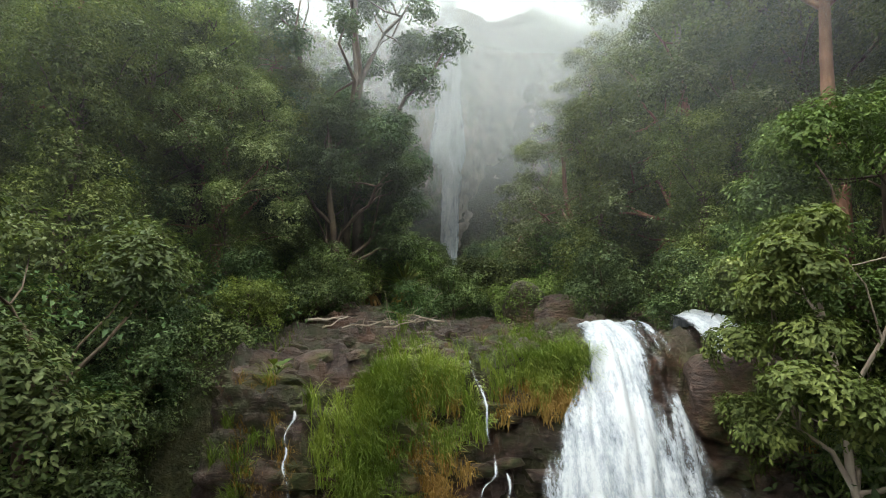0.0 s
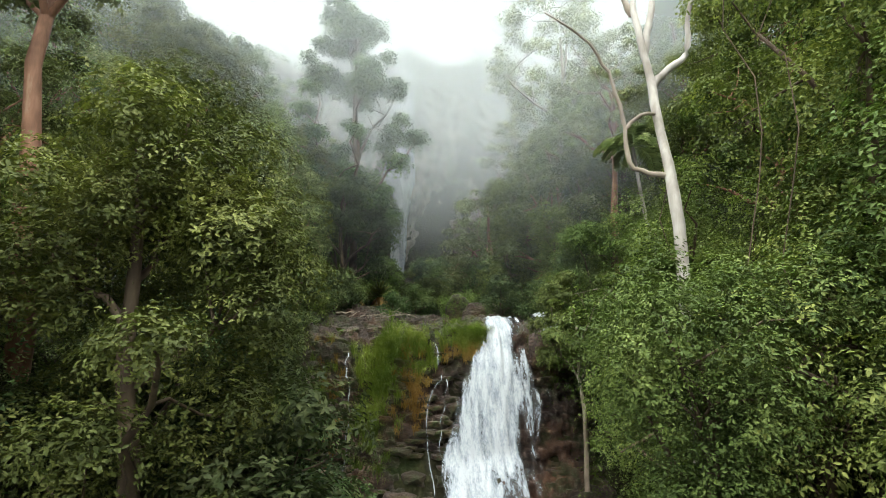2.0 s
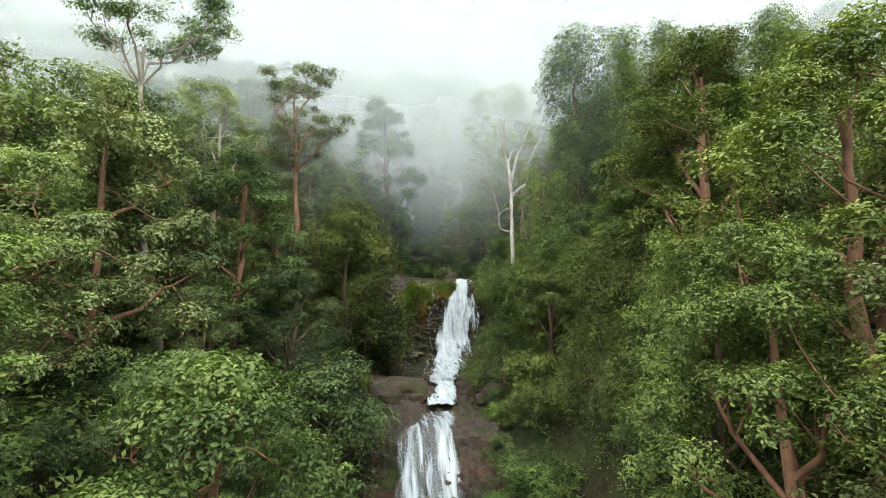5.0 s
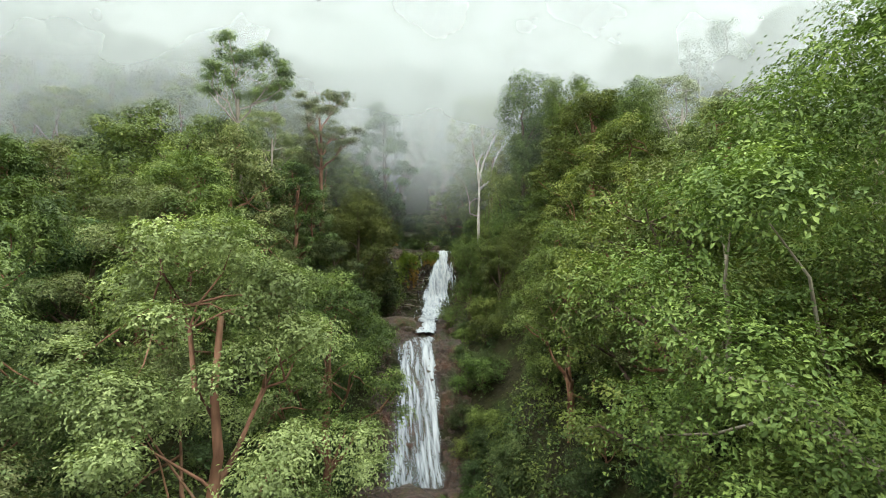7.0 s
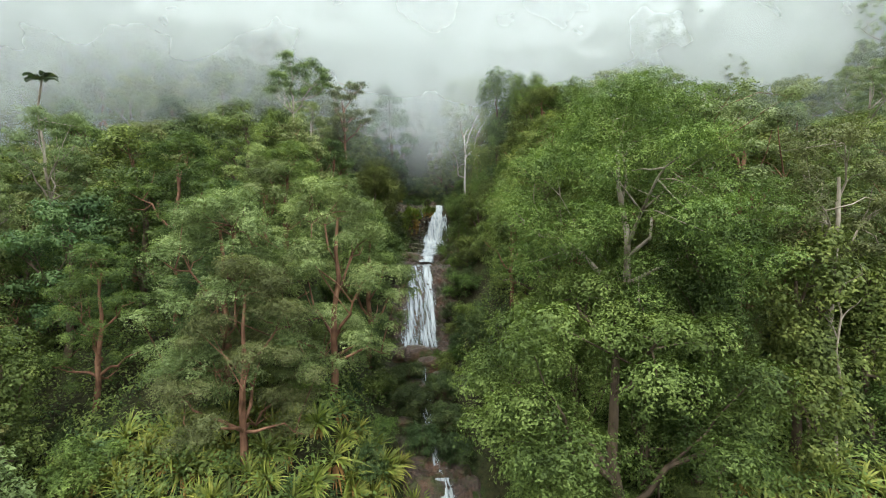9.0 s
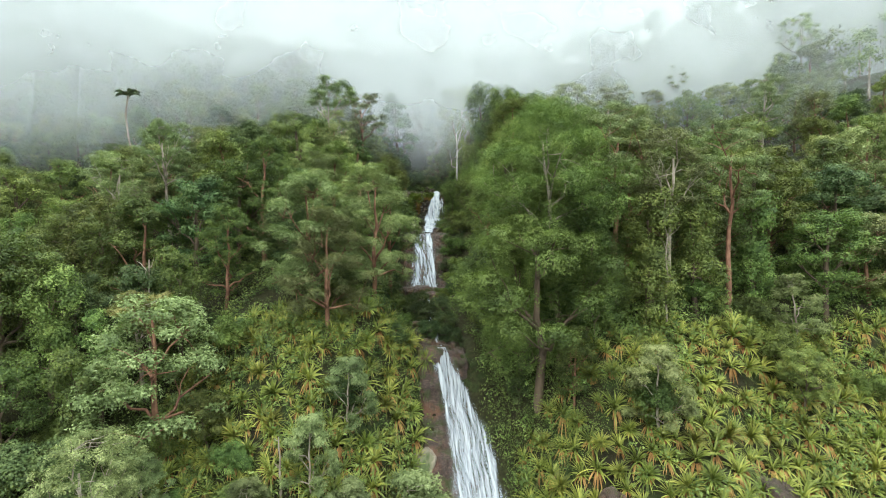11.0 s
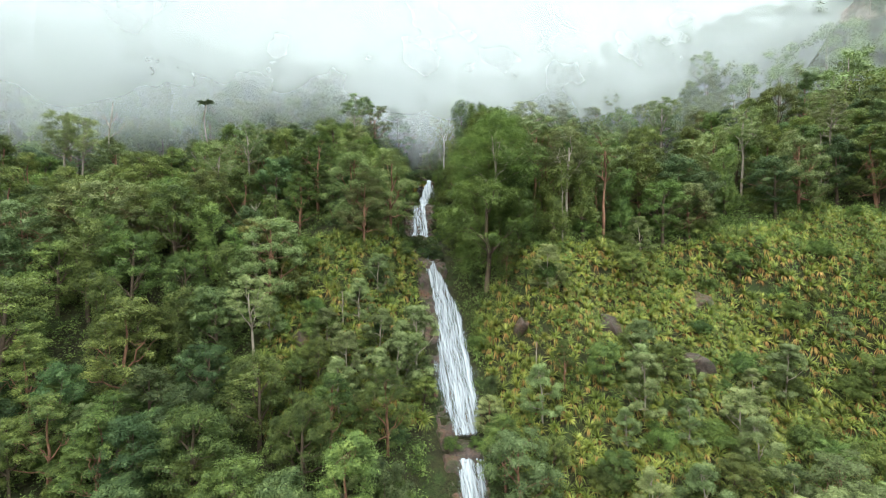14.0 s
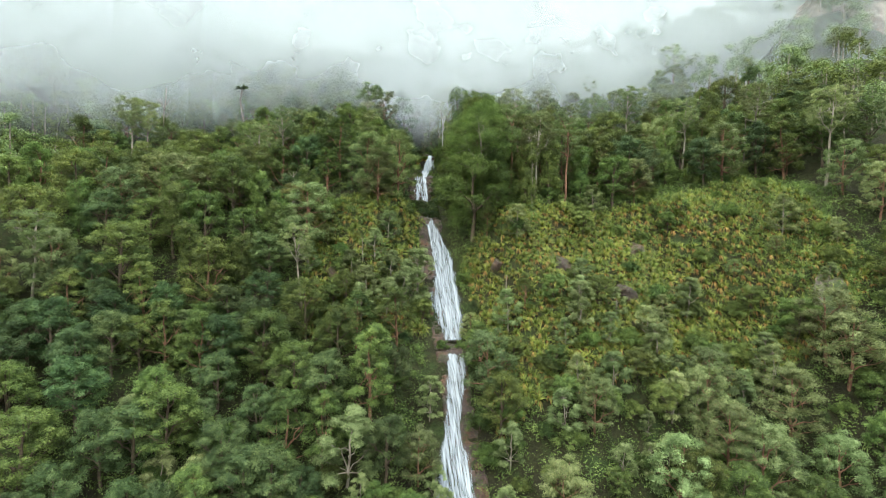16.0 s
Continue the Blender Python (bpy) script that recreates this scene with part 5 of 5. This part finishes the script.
for x, y, s in ((-7.8, -42.5, 0.7), (-8.8, -44.5, 0.75), (-6.8, -45.0, 0.7), (-11, -46, 0.7), (-13.5, -47, 0.7), (-16, -48, 0.7), (-2.0, 25.2, 0.8), (-3.6, 24.0, 0.5)):
    set_lily(x, y, s, 1.0 if y > 0 else 0.4)

# ---- grass on the rock ----
def grass(name, n, boxes, mat, height, label):
    """Blades in tufts: each arches out from its tuft and hangs a little downhill."""
    b_, p_, w_ = [], [], []
    t = np.linspace(0, 1, 5)
    for (x_lo, x_hi, z_lo, z_hi), share in boxes:
        k = int(n * share)
        tufts = max(8, k // 55)
        tx = rng.normal((x_lo + x_hi) / 2, (x_hi - x_lo) * 0.3, tufts)
        tz = rng.normal((z_lo + z_hi) / 2, (z_hi - z_lo) * 0.3, tufts)
        th = rng.uniform(0.55, 1.15, tufts)
        w = rng.integers(0, tufts, k)
        x, z = tx[w] + rng.normal(0, 0.09, k), tz[w] + rng.normal(0, 0.09, k)
        y = np.interp(z, G_Z[14:21], G_Y[14:21])
        b_.append(np.stack([x, y - 0.5 + rng.normal(0, 0.1, k), z], -1))
        a = rng.normal(-1.57, 1.1, k)
        ln = height * th[w] * rng.uniform(0.55, 1.15, k)
        r = ln[:, None] * (0.12 * t + rng.uniform(0.25, 0.6, (k, 1)) * t ** 2)
        zz = ln[:, None] * (1.0 * t - rng.uniform(0.3, 0.75, (k, 1)) * t ** 2.6)
        p_.append(np.stack([np.cos(a)[:, None] * r, np.sin(a)[:, None] * r, zz], -1))
        s = np.stack([-np.sin(a), np.cos(a), 0.3 + 0 * a], -1)
        w_.append(s[:, None] * (0.008 * np.array([1, 1, 0.9, 0.6, 0.08]))[None, :, None])
    v, f = strips(np.concatenate(b_), np.concatenate(p_), np.concatenate(w_))
    return tagged(mesh_object(name, v, f, mat), label, "grass", kind="stuff")


rng = np.random.default_rng(81)
grass("grass", 19000, [((1.5, 3.7, -1.7, -0.7), 0.36), ((-2.0, -0.9, -2.6, -0.8), 0.2), ((-2.7, -1.2, -4.4, -2.0), 0.18), ((-3.2, -1.8, -7.0, -4.0), 0.1), ((-0.7, 0.5, -2.6, -0.7), 0.12), ((-5.2, -4.2, -6.5, -1.0), 0.06), ((6.6, 8.8, -2.4, -1.2), 0.05), ((6.9, 8.9, -6.0, -2.4), 0.05)], M_GRASS, 1.15, "tall fresh green grass clumps growing on the wet rock")
grass("grass", 6200, [((-0.9, 0.3, -5.4, -1.6), 0.45), ((1.5, 3.2, -2.2, -1.6), 0.25), ((-5.0, -3.7, -6, -1), 0.3), ((6.2, 8.6, -2.6, -1.3), 0.16)], M_STRAW, 0.7, "dry orange-brown grass hanging over the rock")

# ---- palm, tree ferns, dead wood ----
def frond_mesh(name, L, n, width, droop, mat):
    """One feather leaf: a curved rib with leaflets on both sides."""
    t = np.linspace(0, 1, 9)
    rib = np.stack([L * t * (1 - 0.25 * t), 0 * t, L * (0.55 * t - droop * t ** 2)], -1)
    v, f = tube(rib, np.linspace(0.035, 0.006, 9), 4)
    parts = [(v, np.concatenate([f[:, [0, 1, 2]], f[:, [0, 2, 3]]]))]
    u = np.repeat(np.linspace(0.08, 1, n), 2)
    side = np.tile([1.0, -1.0], n)
    p = np.stack([np.interp(u, t, rib[:, k]) for k in range(3)], -1)
    ln = width * (0.35 + np.sin(np.clip(u, 0, 1) * 2.7)) * rng.uniform(0.85, 1.1, len(u))
    out = np.stack([0.45 + 0 * u, side, -0.35 + rng.normal(0, 0.1, len(u))], -1)
    parts.append(leaves(p, np.tile([0.0, 0, 1.0], (len(u), 1)) + rng.normal(0, 0.12, (len(u), 3)), out, ln, ln * 0.13))
    v, f = join(parts)
    me = mesh_object(name, v, f, mat).data
    bpy.data.objects.remove([o for o in scene.objects if o.data == me][0])
    return me


def feather_plant(name, x, y, top, n, L, width, droop, trunk_r, leaf_mat, bark, label, category, seed, base=None, foot=0.5):
    global rng
    rng = np.random.default_rng(seed)
    root = new(name)
    gz = float(land(x, y)) if base is None else base
    root.location = (x, y, gz)
    tagged(root, label, category)
    H = top - gz
    v, f = tube(bent((foot, -0.3, -0.5), (0, 0, H), 7, 0.02), np.linspace(trunk_r * 1.2, trunk_r * 0.8, 7), 8)
    mesh_object("trunk", v, f, bark, True, root)
    me = frond_mesh("frond", L, 34, width, droop, leaf_mat)
    for k in range(n):
        ob = new("frond", me)
        ob.parent = root
        s = rng.uniform(0.8, 1.1)
        ob.matrix_basis = Matrix.LocRotScale((0, 0, H), Euler((0, rng.uniform(-0.75, 0.55), 2 * math.pi * k / n + rng.uniform(-0.25, 0.25))), (s, s, s))
    return root


feather_plant("palm_tree", 9.8, 7.9, 7.9, 11, 2.1, 0.5, 0.75, 0.10, M_PALM, M_BARK_W, "slim palm with pale ringed trunk and feathery drooping fronds", "palm", 91, foot=2.6)
feather_plant("tree_fern", 7.6, 1.4, 0.5, 12, 2.0, 0.45, 0.75, 0.08, M_LEAF_Y, M_BARK, "tree fern with bright green lacy fronds on the bank", "tree fern", 92)
feather_plant("tree_fern", 50.0, -60.0, -22.0, 12, 2.6, 0.6, 0.7, 0.14, M_LEAF_Y, M_BARK, "pale green tree fern standing on the open slope", "tree fern", 93)
feather_plant("tree_fern", -58.0, -66.0, -49.0, 12, 2.6, 0.6, 0.7, 0.14, M_LEAF_Y, M_BARK, "pale green tree fern among shrubs on the slope", "tree fern", 94)
feather_plant("palm_tree", -57.4, 5.0, 17.4, 10, 2.6, 0.6, 0.6, 0.18, M_LEAF_D, M_BARK_P, "dark palm standing above the misty forest", "palm", 95)


def dead_tree(x, y, z_top, r, label, seed, bark=M_BARK_P):
    global rng
    rng = np.random.default_rng(seed)
    gz = float(land(x, y))
    H = max(4.0, z_top - gz)
    tr = bent((0, 0, -0.6), (rng.normal(0, 0.04 * H), 0, H), 8, 0.012)
    parts = [tube(tr, np.linspace(r, r * 0.3, 8), 7)]
    for k in range(4):
        t = rng.uniform(0.55, 0.95)
        a = np.array([np.interp(t, np.linspace(0, 1, 8), tr[:, m_]) for m_ in range(3)])
        g = rng.uniform(0, 6.28)
        e = a + np.array([math.cos(g), math.sin(g), 1.1]) * H * rng.uniform(0.06, 0.14)
        parts.append(tube(bent(a, e, 5, 0.1), np.linspace(r * 0.4, r * 0.1, 5), 5))
    v, f = join(parts)
    ob = mesh_object("dead_tree", v, f, bark, True)
    ob.location = (x, y, gz)
    return tagged(ob, label, "dead tree")


dead_tree(-37.0, -41.0, -13.0, 0.22, "bare pale dead trunk standing among green crowns", 1)
dead_tree(75.0, -52.0, 3.0, 0.3, "tall bare pale dead trunk above the open slope", 2)
dead_tree(-80.0, 0.0, 15.0, 0.3, "bare grey dead trunk rising into the mist", 3)
dead_tree(17.8, -53.5, -7.0, 0.12, "slim pale bare trunk at the edge of the open slope", 4)
dead_tree(-21.0, -56.0, -28.0, 0.15, "slim pale bare trunk on the lily slope", 5)
dead_tree(7.6, -66.0, -37.0, 0.16, "slim pale bare trunk beside the long waterfall", 6)

def snag():
    """The forked white tree: a leaning trunk with a knob and five bare crooked limbs."""
    global rng
    rng = np.random.default_rng(96)
    root = new("white_snag")
    x, y = 6.2, -1.0
    gz = float(land(x, y))
    root.location = (x, y, gz)
    tagged(root, "bare forked white eucalypt with crooked grey limbs above the vines", "dead tree")
    shift = np.array([x, y, gz])

    def bough(name, pts, r0, r1, bark):
        p = np.array(pts, float) - shift
        t = np.linspace(0, 1, len(p))
        u = np.linspace(0, 1, len(p) * 4)
        q = np.stack([np.interp(u, t, p[:, k]) for k in range(3)], -1)
        q[1:-1] = (q[:-2] + 2 * q[1:-1] + q[2:]) / 4 + rng.normal(0, 0.02, (len(q) - 2, 3))
        v, f = tube(q, np.linspace(r0, r1, len(q)) * (1 + 0.06 * np.sin(u * 30)), 10)
        mesh_object(name, v, f, bark, True, root)

    bough("trunk", [(6.2, -1.0, gz - 0.6), (6.3, -0.6, 1.55), (6.3, -0.4, 3.2), (6.6, 0.6, 6.0), (6.72, 1.2, 8.4), (6.6, 1.6, 10.4), (7.0, 1.8, 11.5), (7.5, 1.8, 12.0)], 0.20, 0.07, M_BARK_W)
    bough("limb", [(6.66, 1.7, 10.2), (6.2, 1.8, 11.5), (6.02, 1.8, 13.0), (5.8, 1.8, 14.2)], 0.12, 0.025, M_BARK_P)
    bough("limb", [(6.75, 1.0, 7.1), (7.4, 1.1, 7.8), (8.3, 1.2, 8.5), (8.42, 1.2, 10.1), (9.23, 1.2, 12.1), (10.6, 1.2, 13.6)], 0.15, 0.03, M_BARK_W)
    bough("limb", [(6.75, 1.3, 8.4), (7.4, 1.6, 10.8), (8.1, 1.6, 12.6), (9.1, 1.6, 14.7)], 0.14, 0.03, M_BARK_W)
    bough("limb", [(6.35, -0.2, 3.6), (5.3, 0.2, 4.0), (5.3, 0.2, 5.3), (4.9, 0.2, 7.0), (4.25, 0.2, 8.1), (2.9, 0.2, 8.9)], 0.085, 0.025, M_BARK_P)
    bough("limb", [(5.3, 0.2, 5.2), (5.9, 0.3, 5.8), (6.5, 0.5, 5.9)], 0.065, 0.05, M_BARK_P)


snag()

rng = np.random.default_rng(97)
for n in range(13):
    x, y = rng.uniform(-4.2, -0.6), rng.uniform(14.2, 19.5)
    a, L = rng.uniform(0, 6.28), rng.uniform(0.9, 2.4)
    z = float(np.interp(y, G_Y, G_Z)) + 0.75
    p = bent((-0.5 * L * math.cos(a), -0.5 * L * math.sin(a), 0), (0.5 * L * math.cos(a), 0.5 * L * math.sin(a), rng.uniform(-0.1, 0.4)), 7, 0.035)
    q = bent(p[3], p[3] + rng.normal(0, 0.35, 3) + [0, 0, 0.25], 4, 0.05)
    r = rng.uniform(0.02, 0.05)
    v, f = join([tube(p, np.linspace(r, r * 0.5, 7), 6), tube(q, np.linspace(r * 0.6, r * 0.2, 4), 5)])
    ob = mesh_object("fallen_branch", v, f, M_BARK_P, True)
    ob.location = (x, y, z)
    tagged(ob, "bare grey fallen branch lying on the rock ledge", "branch")

# broad-leaved plants on the wet bank
def broad_plant(x, y, z, n, L, mat, label, seed):
    """A clump of large ribbed leaves on arching stalks."""
    global rng
    rng = np.random.default_rng(seed)
    root = new("broad_leaved_plant")
    root.location = (x, y, z)
    tagged(root, label, "plant")
    t = np.linspace(0, 1, 6)
    for k in range(n):
        a, e = 2.4 * k + rng.uniform(-0.4, 0.4), rng.uniform(0.5, 1.3)
        d = np.array([math.cos(a) * math.cos(e), math.sin(a) * math.cos(e), math.sin(e)])
        s = L * rng.uniform(0.7, 1.2)
        mid_line = d[None] * (s * (0.6 + t))[:, None] - np.array([0, 0, 1.0]) * (0.55 * s * t ** 2)[:, None]
        side = unit(np.array([-math.sin(a), math.cos(a), 0.0]))
        w = s * np.array([0.03, 0.2, 0.27, 0.24, 0.14, 0.01])
        rows = [mid_line - side * w[:, None] + [0, 0, 0.06 * s], mid_line, mid_line + side * w[:, None] + [0, 0, 0.06 * s]]
        v = np.stack(rows, 1).reshape(-1, 3)
        i = np.arange(5)[:, None] * 3
        f = np.concatenate([i + [0, 1, 4, 3], i + [1, 2, 5, 4]])
        mesh_object("leaf", v, f, mat, True, root)
        sv, sf = tube(np.stack([0 * d, d * s * 0.62]), [0.012, 0.008], 5)
        mesh_object("stalk", sv, sf, mat, True, root)
    return root


broad_plant(-5.5, 7.4, -3.0, 16, 0.5, M_LEAF_Y, "bright green plant with large ribbed leaves on the bank", 101)
broad_plant(-4.9, 8.2, -3.6, 12, 0.42, M_LEAF_Y, "bright green plant with large ribbed leaves on the bank", 102)
broad_plant(-3.9, 11.6, -1.0, 12, 0.4, M_LEAF, "green strap-leaved plant overhanging the rock", 103)
broad_plant(7.8, 9.4, -2.6, 12, 0.4, M_LEAF, "green broad-leaved plant beside the cascade", 104)


def hanging_vine(x, y, z_hi, z_lo, seed):
    global rng
    rng = np.random.default_rng(seed)
    v, f = tube(bent((x, y, z_hi), (x + rng.normal(0, 0.5), y, z_lo), 14, 0.02), np.full(14, 0.014), 5)
    return tagged(mesh_object("hanging_vine", v, f, M_BARK, True), "thin brown vine hanging down from the trees", "vine")


for n, (x, y) in enumerate(((6.2, -3.6), (6.6, -4.4), (6.9, 1.2), (5.6, -8.4), (7.0, -13.4))):
    hanging_vine(x, y, 9.0 - n * 0.7, float(land(x, y)) + 0.1, 111 + n)

# ---- drifting cloud ----
def mist(name, x_lo, x_hi, y, z_lo, z_hi, bow, mat, label):
    U, V = np.meshgrid(np.linspace(x_lo, x_hi, 40), np.linspace(z_lo, z_hi, 14), indexing="ij")
    t = (U - (x_lo + x_hi) / 2) / (x_hi - x_lo) * 2
    yy = y + bow * t * t + 1.5 * np.sin(U * 0.09) + 0.12 * (V - z_lo)
    i, j = np.meshgrid(np.arange(39), np.arange(13), indexing="ij")
    f = np.stack([i * 14 + j, (i + 1) * 14 + j, (i + 1) * 14 + j + 1, i * 14 + j + 1], -1).reshape(-1, 4)
    return tagged(mesh_object(name, np.stack([U, yy, V], -1).reshape(-1, 3), f, mat, True), label, "mist", kind="stuff")


MISTS = [(-14, 4, 42, 0.26, 0.020, 0.18, -60), (7, -3, 28, 0.42, 0.03, 0.12, -50), (20, 0, 40, 0.36, 0.022, 0.2, -50), (34, 0, 46, 0.38, 0.018, 0.18, -30), (54, 8, 58, 0.42, 0.016, 0.2, -10), (75, 24, 64, 0.42, 0.014, 0.15, 6)]
for y, low, high, dense, scale, cut, bow in MISTS:
    mist("mist", -220, 240, y, low - 3 if y < 0 else low - 10, 120, bow, mist_material("mist_veil", low, high, 0.35, dense, scale, cut), "pale drifting mist hanging over the upper slope")
mist("mist", -600, 600, 135, 30, 330, 60, mist_material("mist_deck", 55, 85, 0.9, 0.93, 0.012, 0.0), "thick white cloud hiding the top of the escarpment")
